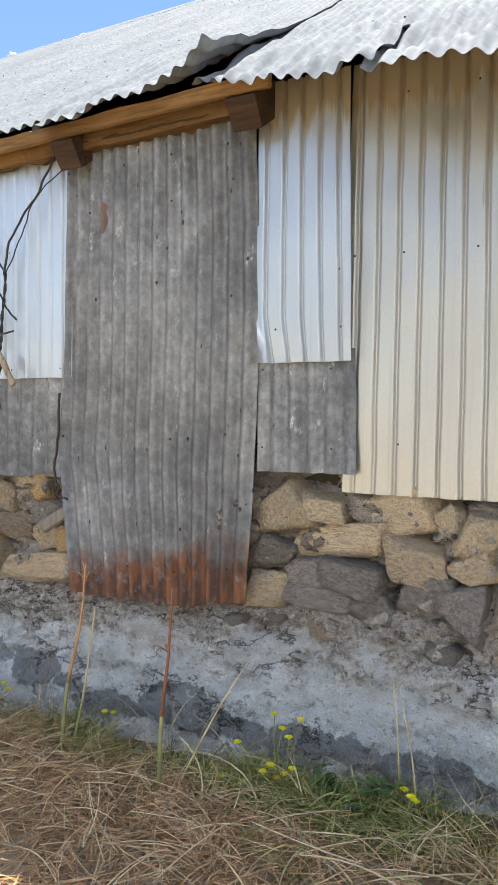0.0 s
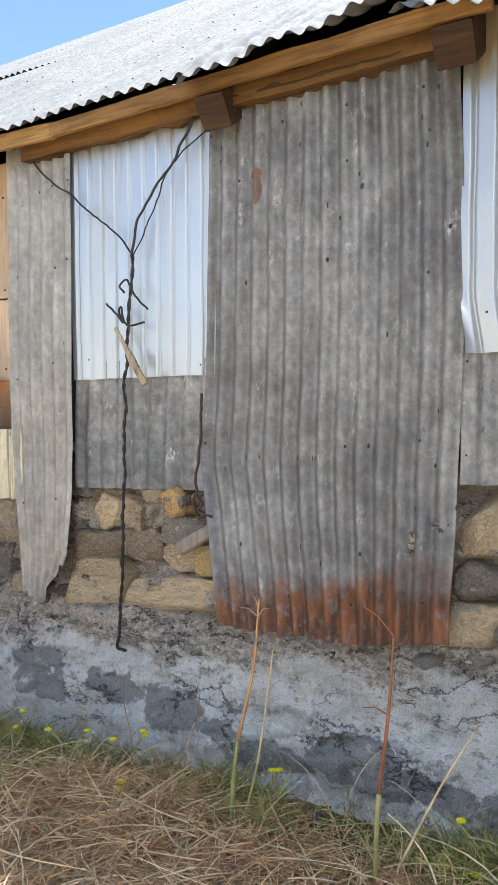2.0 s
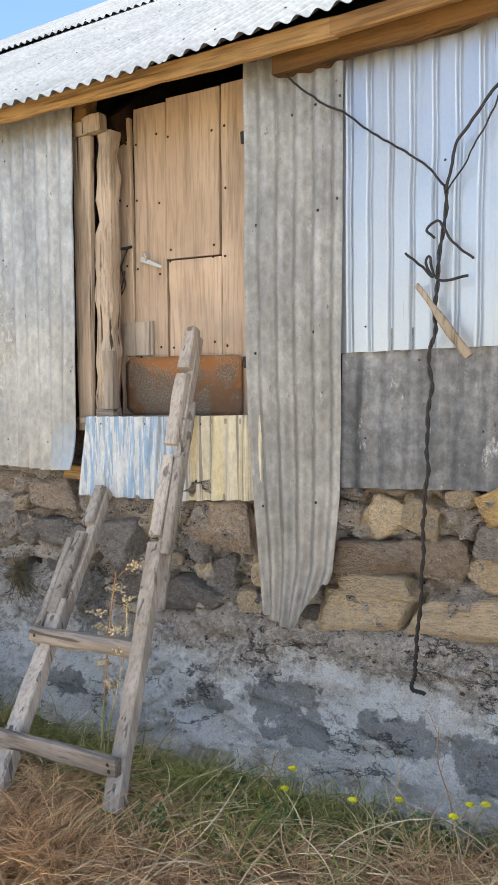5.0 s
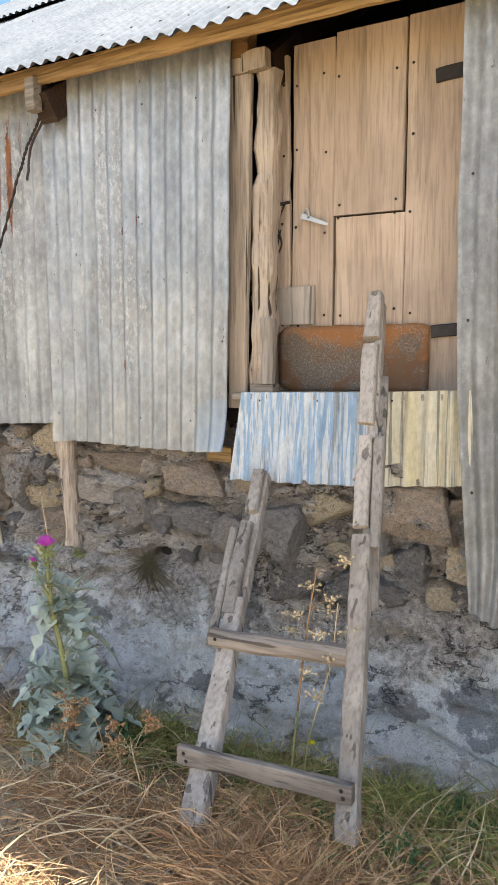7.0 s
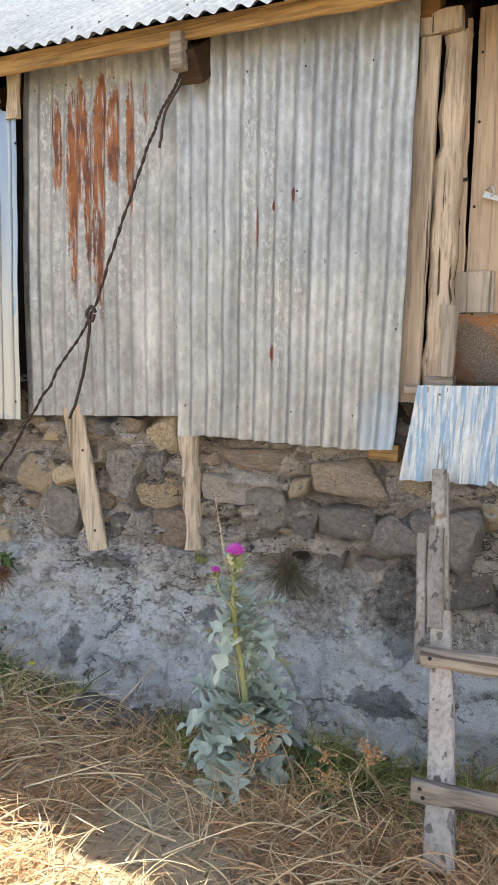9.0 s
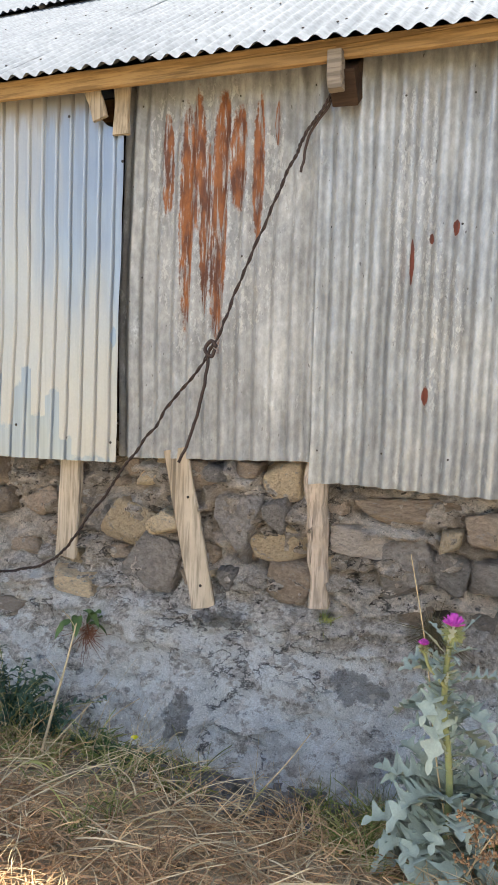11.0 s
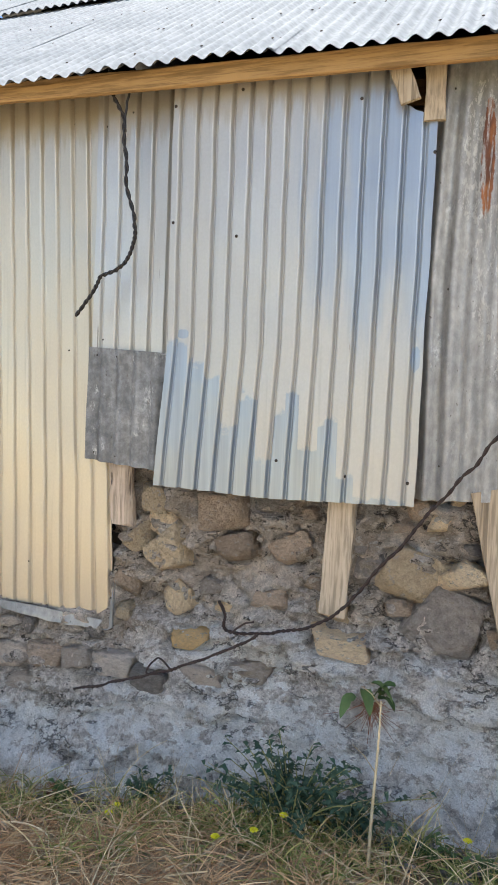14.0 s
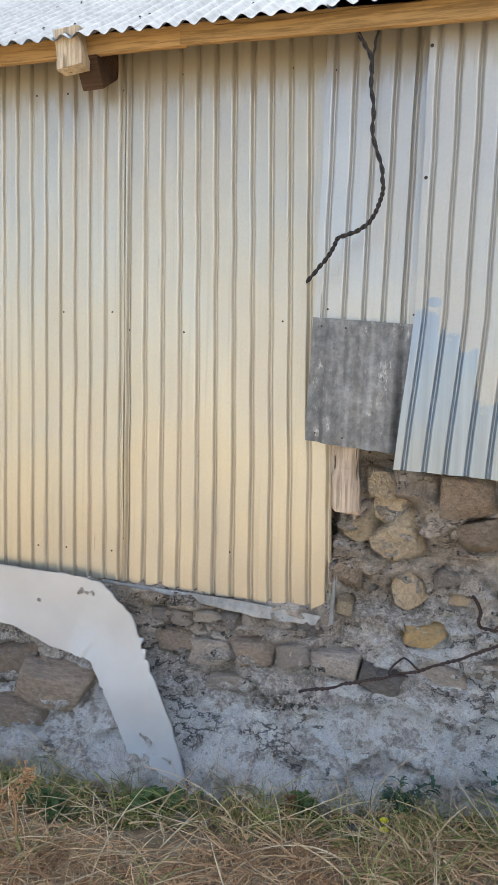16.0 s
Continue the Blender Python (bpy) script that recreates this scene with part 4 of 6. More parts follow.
s = sheet("metal_sheet", "small grey weathered corrugated patch nailed over other sheets", [(1.2, -8.115), (1.85, -8.095)], [(1.2, -7.62), (1.85, -7.62)], [(-8.12, 1.785), (-7.6, 1.755)], [(-8.12, 1.285), (-7.85, 1.255), (-7.62, 1.24)], 2.745, "patch", 0.085, 0.007, "sine", 0.012, seed=14, rows=16)
nails(*s, spots((0.06, 0.3), (0.05, 0.9), 0.9))
s = sheet("metal_sheet", "tall cream painted ribbed metal sheet", [(0.5, -8.99), (2.95, -9.0)], [(0.5, -7.985), (2.95, -8.07)], [(-9.0, 2.95), (-8, 2.92)], [(-9.0, 0.575), (-8.4, 0.56), (-7.98, 0.535)], 2.800, "cream", 0.087, 0.010, "trap", 0.006, seed=15, rows=36)
nails(*s, spots((0.05, 0.3, 0.55, 0.8), (0.08, 0.5, 0.93), 0.7))
s = sheet("metal_sheet", "tall cream painted ribbed metal sheet", [(0.5, -10.0), (2.95, -10.0)], [(0.5, -8.955), (2.95, -8.975)], [(-10, 2.98), (-8.9, 2.95)], [(-10, 0.55), (-8.95, 0.585)], 2.782, "cream", 0.076, 0.010, "trap", 0.006, seed=16, rows=36)
nails(*s, spots((0.55, 0.7, 0.97), (0.06, 0.5, 0.9), 0.9))
s = sheet("metal_sheet", "tall cream painted ribbed metal sheet", [(0.5, -10.9), (2.95, -10.9)], [(0.5, -9.98), (2.95, -9.98)], [(-11, 2.98), (-9.9, 2.98)], [(-11, 0.53), (-9.9, 0.55)], 2.80, "cream", 0.076, 0.010, "trap", 0.006, seed=17)

# ---- eaves timber ----
EAVE = [(-12, 2.89), (-9.5, 2.885), (-8.7, 2.895), (-7.8, 2.895), (-6.7, 2.875), (-5.8, 2.85), (-4.6, 2.81), (-3.6, 2.805), (-2.5, 2.825), (-1.5, 2.84), (0, 2.83), (2.5, 2.83)]


def fascia(x0, x1, drop0, drop1, y, wide=0.08, thick=0.03, mat="fascia"):
    return bar("board", (x0, y, lerp(EAVE, x0) - drop0), (x1, y, lerp(EAVE, x1) - drop1), thick, wide, mat, parent=eaves, side=(0, 1, 0), segs=24, rough=0.004, bevel=0.004, seed=x0)


eaves = empty("eaves_board", "long sawn yellow-brown timber boards under the roof edge", "board", kind="structure")
fascia(-12, -8.62, 0.026, 0.026, 2.60)
fascia(-8.64, -5.62, 0.026, 0.03, 2.595)
fascia(-5.64, -3.30, 0.03, 0.036, 2.595, 0.07)
fascia(-3.32, -1.40, 0.036, 0.018, 2.595, 0.062, mat="eave")
plate = empty("wall_plate", "dark brown timber wall plate under the rafters", "beam", kind="structure")
for a, b in ((-12, -9.0), (-9.0, -5.6), (-5.6, -4.85), (-3.60, -1.5)):
    by = 2.70 if a == -3.60 else 2.89
    bar("beam", (a, by, lerp(EAVE, a) - 0.055), (b, by, lerp(EAVE, b) - 0.055), 0.07, 0.085 if a == -3.60 else 0.10, "beam", parent=plate, side=(0, 1, 0), segs=40, rough=0.016 if a == -3.60 else 0.006, seed=b)


def rafter(x, wide, low, y0=2.62, label="rough brown rafter end under the roof edge"):
    e = lerp(EAVE, x)
    v, f = box_bar((x, y0, e - 0.10 - low), (x, 4.2, e - 0.10 - low + 0.68 * (4.2 - y0)), wide, 0.13, side=(1, 0, 0), segs=8, rough=0.006, ends=0.01, seed=x)
    return tagged(mesh_of("rafter", v, f, "rafter"), label, "rafter", "rafters")


for x, wdt, low in ((-9.06, 0.10, 0.02), (-5.62, 0.10, 0.06), (-2.465, 0.13, 0.03), (-1.53, 0.13, 0.02)):
    rafter(x, wdt, low)
for x in (-7.9, -6.74, -4.62, -3.62, -0.5, 0.6):
    rafter(x, 0.09, -0.03, 2.90)
for i, (y, z) in enumerate(((3.6, 0.6), (5.2, 1.7), (6.8, 2.75))):
    tagged(bar("purlin", (-12, y, 2.85 + 0.68 * (y - 2.55) - 0.09), (2, y, 2.85 + 0.68 * (y - 2.55) - 0.09), 0.07, 0.07, "beam", side=(0, 1, 0), segs=6), "brown timber purlin under the roof", "beam", kind="structure")

# ---- roof ----
SLOPE, RIDGE = 0.68, 7.25
roof = empty("roof", "steep corrugated zinc roof bleached by sun, edges bent", "roof", kind="structure")


def roof_sheet(x0, x1, ye0, ye1, y_top, lift=0.0, lift1=0.0, rough=0.0, over=0.0, seed=0.0, pitch=0.076, rows=34, tail=0.0):
    """One sheet from its eave (ye0 at x0, ye1 at x1) up to y_top; rough crumples it near the eave, lift raises its two edges there."""
    nu = int((x1 - x0) / pitch * 8) + 1
    verts = []
    for i in range(nu):
        u = i / (nu - 1)
        x = x0 + (x1 - x0) * u
        ye = ye0 + (ye1 - ye0) * u
        for j in range(rows):
            v = (j / (rows - 1)) ** 1.6
            y = ye + (y_top - ye) * v
            near = max(0.0, 1 - (y - ye) / 0.9)
            near2 = max(0.0, 1 - (y - ye) / 1.4)
            z = lerp(EAVE, x) * max(0, 1 - v) + 2.85 * min(1, v) + SLOPE * (y - 2.55) + 0.012 + over
            h = 0.0100 * math.cos(2 * math.pi * x / pitch) * (1 + 0.2 * nz(x * 3, y * 2, seed))
            h += 0.008 * nz(x * 1.4, y * 1.1, seed) + near ** 1.5 * (lift * (1 - u) ** 2 + lift1 * u ** 5)
            h += rough * near2 * (0.8 * nz(x * 7 + seed, y * 5, 1) + 1.2 * nz(x * 3.0, y * 9, seed))
            h -= tail * near ** 3
            yy = y + rough * 0.8 * near * nz(x * 9, 2.0, seed + 5)
            verts.append((x, yy - h * 0.5, z + h * 0.85))
    ob = mesh_of("roof_sheet", verts, grid_faces(nu, rows), "roof", True, parent=roof)
    so = ob.modifiers.new("thickness", "SOLIDIFY")
    so.thickness, so.offset, so.use_rim = 0.0014, 0, False
    return ob, verts, nu, rows


def roof_nails(s, ys, y0, y1, step=2):
    ob, verts, nu, rows = s
    waves = int((nu - 1) / 8)
    sp = [((8 * k + R_.choice((0, 0, 1))) / (nu - 1), min(1.0, max(0.0, (yy - y0) / (y1 - y0))) ** (1 / 1.6)) for yy in ys for k in range(0, waves, step) if R_.random() < 0.85]
    for u, v in sp:
        p = Vector(verts[int(round(u * (nu - 1))) * rows + int(round(v * (rows - 1)))])
        o = new("roof_nail", nail_me)
        o.parent = ob
        o.matrix_basis = Matrix.LocRotScale(p + Vector((0, -0.002, 0.003)), Euler((radians(-50), 0, 0)), (0.0068, 0.0068, 0.0068))


x = -12.0
k = 0
while x < -2.6:
    x1 = min(x + 0.80, -2.50)
    if x1 > -3.5:
        x1 = -2.50
    lf = 0.035 if x > -3.8 else 0.0
    s = roof_sheet(x - 0.04, x1, 2.50 if x1 < -3.6 else 2.52, 2.50 if x1 < -3.6 else 2.56, 5.0, 0.0, lf, 0.004, 0.0025 * (k % 2), k)
    roof_nails(s, (2.72, 3.25, 4.0, 4.85), 2.5, 5.0)
    s = roof_sheet(x - 0.04, x1, 4.85, 4.85, RIDGE, 0, 0, 0.002, 0.012 + 0.0025 * (k % 2), k + 50, rows=16)
    roof_nails(s, (4.93, 6.0, 7.15), 4.85, RIDGE, 1 if x > -8 else 2)
    x = x1
    k += 1
s = roof_sheet(-2.56, -1.60, 2.47, 2.50, 5.0, 0.0, 0.12, 0.03, 0.014, 31.0)
roof_nails(s, (3.4, 4.3, 4.85), 2.47, 5.0)
s = roof_sheet(-2.56, -1.5, 4.85, 4.85, RIDGE, 0, 0, 0.003, 0.012, 77, rows=16)
roof_nails(s, (4.93, 6.0, 7.15), 4.85, RIDGE, 1)
x, ye = -1.66, 2.52
for i, (x1, y1) in enumerate(((-0.86, 2.27), (-0.06, 2.12), (0.78, 2.10), (1.6, 2.10), (2.4, 2.10))):
    s = roof_sheet(x - 0.05, x1, ye, y1, 5.0, 0.0, 0.0, 0.032 if i < 2 else 0.015, 0.008, 40.0 + i, tail=0.02)
    roof_nails(s, (3.0, 3.9, 4.85), ye, 5.0)
    roof_sheet(x - 0.05, x1, 4.85, 4.85, RIDGE, 0, 0, 0.003, 0.012, 90 + i, rows=16)
    x, ye = x1, y1
v = [(x, y, z) for x in (-12.2, 2.4) for y, z in ((RIDGE - 0.14, 2.85 + SLOPE * (RIDGE - 2.69) + 0.035), (RIDGE, 2.85 + SLOPE * (RIDGE - 2.55) + 0.05), (RIDGE + 0.14, 2.85 + SLOPE * (RIDGE - 2.69) + 0.035))]
mesh_of("ridge_cap", v, [(0, 3, 4, 1), (1, 4, 5, 2)], "roof", parent=roof)
v = [(x, y, z) for x in (-12.2, 2.4) for y, z in ((RIDGE, 2.85 + SLOPE * (RIDGE - 2.55)), (12.0, 2.85))]
mesh_of("roof_back", v, [(0, 2, 3, 1)], "roof", parent=roof)

# gable ends close the roof space, near-black as if unlit
for gxx in (-10.75, 1.75):
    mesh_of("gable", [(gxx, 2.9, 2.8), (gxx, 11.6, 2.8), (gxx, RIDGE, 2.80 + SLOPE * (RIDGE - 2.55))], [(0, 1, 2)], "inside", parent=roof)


# ---- door in its opening ----
door = empty("door_1", "closed door of wide bare weathered boards", "door", kind="structure")
BOARDS = ((-4.645, -4.550, 1.415, 2.815), (-4.546, -4.356, 1.415, 2.845), (-4.350, -4.052, 1.415, 2.128), (-4.352, -4.054, 2.137, 2.855), (-4.047, -3.700, 1.415, 2.855))
for i, (a, b, z0, z1) in enumerate(BOARDS):
    bd = bar("board", ((a + b) / 2, 2.985, z0), ((a + b) / 2 + (0.012 if i else -0.01), 2.985, z1), b - a, 0.028, "door", parent=door, segs=16, rough=0.0025 if i else 0.007, bevel=0.003, seed=i * 3.1)
    for zz in ((1.72, 2.10, 2.42, 2.70) if i != 2 and i != 3 else ((1.75, 2.10) if i == 2 else (2.17, 2.70))):
        for xx in (a + 0.03, b - 0.03):
            o = new("nail", nail_me)
            o.parent = bd
            o.matrix_basis = Matrix.LocRotScale((xx + R_.uniform(-0.008, 0.008), 2.967, zz + R_.uniform(-0.03, 0.03)), None, (0.006, 0.006, 0.006))
bar("cleat", (-4.52, 2.962, 1.700), (-4.52, 2.962, 1.858), 0.178, 0.02, "grey", parent=door, label="small nailed wooden patch", rough=0.004, seed=8)
for z in (2.61, 1.655):
    bar("hinge_strap", (-3.925, 2.962, z), (-3.76, 2.962, z + 0.012), 0.05, 0.012, "nail", parent=door, side=(0, 0, 1), label="dark iron hinge strap", segs=4)
# bent tin plate over the foot of the boards
tv = []
for i in range(25):
    for j in range(11):
        u, v = i / 24, j / 10
        cut = 0.05 * max(0, 1 - u / 0.08) ** 1.5 + 0.02 * max(0, (u - 0.95) / 0.05)
        z = 1.415 + cut * 0.6 + (0.275 - cut * 1.2 + 0.008 * nz(u * 8, 0, 0)) * v
        tv.append((-4.60 + 0.67 * u, 2.953 - 0.006 * nz(u * 6, v * 5, 1) - 0.012 * max(0, v - 0.85) * 6 * abs(nz(u * 5, 2, 1)), z))
tp = mesh_of("kick_plate", tv, grid_faces(25, 11), "tin", True, parent=door, label="rusty tin plate along the door's foot")
tp.modifiers.new("thickness", "SOLIDIFY").thickness = 0.002
hv, hf = tube_data(spline([(-4.475, 2.955, 2.165), (-4.455, 2.935, 2.175), (-4.445, 2.935, 2.15), (-4.462, 2.955, 2.135)], 5), 0.004)
mesh_of("staple", hv, hf, "flash", True, parent=door, label="bright steel staple")
bar("hasp", (-4.485, 2.945, 2.15), (-4.365, 2.950, 2.105), 0.028, 0.004, "flash", parent=door, side=(0, 0, 1), label="bright steel hasp", taper=0.5, segs=4)
hv, hf = tube_data(spline([(-4.66, 2.85, 2.20), (-4.62, 2.84, 2.225), (-4.58, 2.90, 2.20), (-4.55, 2.96, 2.215)], 5), 0.007)
mesh_of("latch_wire", hv, hf, "nail", True, parent=door, label="rusty bent iron latch")
hv, hf = tube_data(spline([(-4.565, 2.95, 2.21), (-4.59, 2.93, 2.12), (-4.57, 2.93, 2.04), (-4.60, 2.93, 1.99), (-4.58, 2.94, 2.1)], 6), 0.004)
mesh_of("chain", hv, hf, "nail", True, parent=door)

frame_ = empty("door_frame", "rough weathered timber door post and blocks", "door frame", kind="structure")
bar("front_plank", (-4.712, 2.795, 1.345), (-4.692, 2.80, 2.70), 0.088, 0.026, "jamb", parent=frame_, taper=1.28, segs=18, rough=0.004, seed=1)
bar("post", (-4.610, 2.85, 1.40), (-4.590, 2.85, 2.72), 0.09, 0.09, "jamb", parent=frame_, segs=26, rough=0.020, bevel=0.018, seed=2)
bar("cap", (-4.750, 2.790, 2.735), (-4.555, 2.790, 2.745), 0.075, 0.05, "jamb", parent=frame_, side=(0, 0, 1), rough=0.005, seed=3)
bar("stub", (-4.675, 2.80, 2.76), (-4.665, 2.80, 2.90), 0.08, 0.07, "beam", parent=frame_, seed=4)
bar("chunk", (-4.575, 2.80, 1.45), (-4.565, 2.80, 1.72), 0.062, 0.05, "grey", parent=frame_, rough=0.011, bevel=0.014, seed=5, label="split chunk of grey wood")
bar("foot_block", (-4.65, 2.82, 1.425), (-4.54, 2.82, 1.425), 0.05, 0.06, "greyx", parent=frame_, side=(0, 0, 1), seed=6)
bar("sill", (-4.72, 2.86, 1.395), (-3.70, 2.86, 1.412), 0.03, 0.20, "greyx", parent=frame_, side=(0, 0, 1), segs=14, label="grey timber sill")

# ---- ladder ----
ladder = empty("ladder", "broken homemade ladder of weathered grey timber offcuts leaning under the door", "ladder")
RA, RB = Vector((-3.835, 1.935, 0.03)), Vector((-4.110, 2.840, 1.80))
LA, LB = Vector((-4.322, 1.815, 0.03)), Vector((-4.560, 2.720, 1.09))


def rail(name, a, b, s0, s1, wide, thick, dx=0.0, dn=0.0, seed=0.0, label="", **kw):
    """A stick along the line a-b from s0 to s1, shifted dx sideways and dn towards the walker."""
    d = (b - a).normalized()
    nrm = Vector((1, 0, 0)).cross(d).normalized()
    off = Vector((dx, 0, 0)) + nrm * dn
    return bar(name, a.lerp(b, s0) + off, a.lerp(b, s1) + off, wide, thick, "grey", parent=ladder, rough=0.0045, bevel=0.006, ends=0.012, seed=seed, segs=12, label=label, **kw)


rail("side_rail", RA, RB, 0.05, 0.52, 0.066, 0.05, seed=1)
rail("side_rail", RA, RB, 0.40, 0.985, 0.034, 0.045, 0.012, -0.03, 2)
rail("splice", RA, RB, 0.535, 0.70, 0.052, 0.03, -0.004, 0.012, 3)
rail("splice", RA, RB, 0.725, 0.885, 0.058, 0.034, -0.004, 0.012, 4)
rail("splice", RA, RB, 0.90, 1.0, 0.056, 0.05, 0.0, 0.004, 5)
rail("batten", RA, RB, 0.50, 0.70, 0.038, 0.028, 0.046, 0.004, 6)
rail("batten", RA, RB, 0.40, 0.83, 0.030, 0.026, 0.040, -0.034, 7)
rail("side_rail", LA, LB, 0.05, 0.60, 0.085, 0.06, 0.012, 0.0, 8, taper=0.8)
rail("side_rail", LA, LB, 0.50, 1.0, 0.050, 0.05, 0.006, -0.035, 9)
rail("splice", LA, LB, 0.55, 0.82, 0.054, 0.032, -0.008, 0.014, 10)
rail("splice", LA, LB, 0.86, 1.0, 0.052, 0.034, 0.0, 0.006, 11)
rail("batten", LA, LB, 0.46, 0.80, 0.034, 0.026, -0.058, 0.014, 12)
r2 = bar("rung", (-4.478, 2.225, 0.560), (-3.900, 2.235, 0.588), 0.065, 0.06, "greyx", parent=ladder, side=(0, 0, 1), rough=0.006, bevel=0.016, ends=0.015, seed=13, segs=14)
r1 = bar("rung", (-4.432, 1.945, 0.263), (-3.838, 2.000, 0.270), 0.062, 0.034, "greyx", parent=ladder, side=(0, 0, 1), rough=0.004, seed=14, segs=14)
for r, pts in ((r1, ((-4.405, 1.929, 0.275), (-4.395, 1.929, 0.25), (-3.868, 1.979, 0.28), (-3.862, 1.979, 0.258))), (r2, ((-3.925, 2.202, 0.59), (-4.45, 2.193, 0.565)))):
    for p in pts:
        o = new("nail", nail_me)
        o.parent = r
        o.matrix_basis = Matrix.LocRotScale(p, None, (0.007, 0.007, 0.007))


# ---- planks and props stuck in the wall ----
def plank(label, p0, p1, wide, thick, mat, seed, rough=0.005, **kw):
    v, f = box_bar(p0, p1, wide, thick, seed=seed, segs=16, rough=rough, **kw)
    return tagged(mesh_of("plank", v, f, mat), label, "plank", "loose planks")


pl = plank("pale sawn plank hanging down over the stones", (-6.375, 2.765, 1.26), (-6.212, 2.745, 0.56), 0.118, 0.022, "pale", 1)
for p in ((-6.30, 2.742, 1.05), (-6.225, 2.733, 0.66)):
    o = new("nail", nail_me)
    o.parent = pl
    o.matrix_basis = Matrix.LocRotScale(p, None, (0.007, 0.007, 0.007))
plank("split pale plank end below a metal sheet", (-6.925, 2.765, 1.22), (-6.958, 2.755, 0.71), 0.118, 0.03, "pale", 2, ends=0.02, taper=0.95)
plank("rough timber post bedded in the stones", (-5.715, 2.80, 1.25), (-5.70, 2.80, 0.62), 0.105, 0.08, "jamb", 3, rough=0.022, bevel=0.025, ends=0.02, taper=0.75)
plank("rough brown timber stud end above the stones", (-7.95, 2.79, 1.32), (-7.935, 2.785, 0.99), 0.115, 0.06, "jamb", 4, rough=0.016, bevel=0.012, ends=0.02)
plank("rough wooden block wedged under the roof edge", (-2.71, 2.72, 0.945), (-2.54, 2.77, 1.055), 0.06, 0.045, "grey", 5, side=(0, 0, 1), ends=0.02, bevel=0.01)
plank("yellow wooden wedge under a metal sheet", (-4.86, 2.80, 1.145), (-4.74, 2.80, 1.14), 0.07, 0.05, "fascia", 6, side=(0, 0, 1))
plank("torn yellowish wooden chip at the sheet's corner", (-6.765, 2.655, 2.84), (-6.715, 2.645, 2.69), 0.075, 0.02, "pale", 7, ends=0.015)
plank("pale wooden batten at the sheet's corner", (-6.635, 2.70, 2.90), (-6.628, 2.675, 2.625), 0.075, 0.022, "pale", 8, ends=0.015)
plank("pale wooden block under the roof edge", (-9.12, 2.565, 2.92), (-9.10, 2.56, 2.765), 0.115, 0.07, "pale", 9, ends=0.006)
plank("thin pale split of wood caught in the cable", (-3.05, 2.70, 1.90), (-2.855, 2.67, 1.65), 0.022, 0.012, "pale", 10, taper=1.5)
plank("grey zinc-capped block on a rafter end", (-5.64, 2.575, 2.80), (-5.635, 2.575, 2.66), 0.055, 0.05, "greyx", 11, ends=0.006)


# ---- cables ----
def cable(name, label, strands, mat="wire", category="cable"):
    """strands: (points (x, z), y, radius, turns) each its own part; turns > 0 winds two strands."""
    ob = empty(name, label, category)
    for pts, y, r, turns in strands:
        path = spline([(x, y + 0.008 * nz(x * 9, z * 9, 1), z) for x, z in pts], 14)
        path = [p + Vector((0.004 * nz(p.x * 30, p.z * 30, 2) + 0.014 * nz(p.z * 10, p.x * 10, 3), 0, 0.003 * nz(p.z * 28, p.x * 30, 5) + 0.012 * nz(p.x * 11, 1, 3))) for p in path]
        v, f = twist(path, r, turns, r * 0.95) if turns else tube_data(path, r)
        mesh_of("strand", v, f, mat, True, parent=ob)
    return ob


cable("electric_cable", "black twisted cable hanging from the eaves down the wall", (
    (((-2.95, 2.22), (-2.97, 1.90), (-2.99, 1.72), (-3.00, 1.46), (-3.01, 1.19), (-3.02, 0.97), (-3.03, 0.69), (-3.04, 0.54), (-3.06, 0.47), (-3.01, 0.455)), 2.70, 0.0046, 22),
    (((-2.95, 2.20), (-2.91, 2.34), (-2.83, 2.46), (-2.72, 2.56), (-2.65, 2.67), (-2.60, 2.76)), 2.69, 0.0058, 0),
    (((-2.95, 2.20), (-2.85, 2.33), (-2.73, 2.55), (-2.54, 2.67)), 2.695, 0.0032, 0),
    (((-2.95, 2.22), (-3.02, 2.30), (-3.13, 2.38), (-3.28, 2.49), (-3.46, 2.62), (-3.55, 2.70), (-3.60, 2.78)), 2.70, 0.0044, 0),
    (((-2.98, 2.05), (-3.005, 2.08), (-2.97, 2.105), (-2.92, 2.03), (-2.85, 1.97)), 2.685, 0.0048, 0),
    (((-3.08, 2.01), (-3.02, 1.955), (-2.98, 1.92), (-3.01, 1.97), (-2.99, 1.985), (-2.96, 1.91), (-2.86, 1.915)), 2.68, 0.0048, 0)))
cable("electric_cable", "brown cord hanging beside a dark sheet", (
    (((-2.58, 1.61), (-2.59, 1.43), (-2.61, 1.28), (-2.61, 1.19), (-2.59, 1.15), (-2.60, 1.12), (-2.54, 1.10)), 2.705, 0.006, 0),
    (((-2.61, 1.20), (-2.63, 1.16), (-2.60, 1.09), (-2.56, 1.12)), 2.71, 0.005, 0)), "cord")
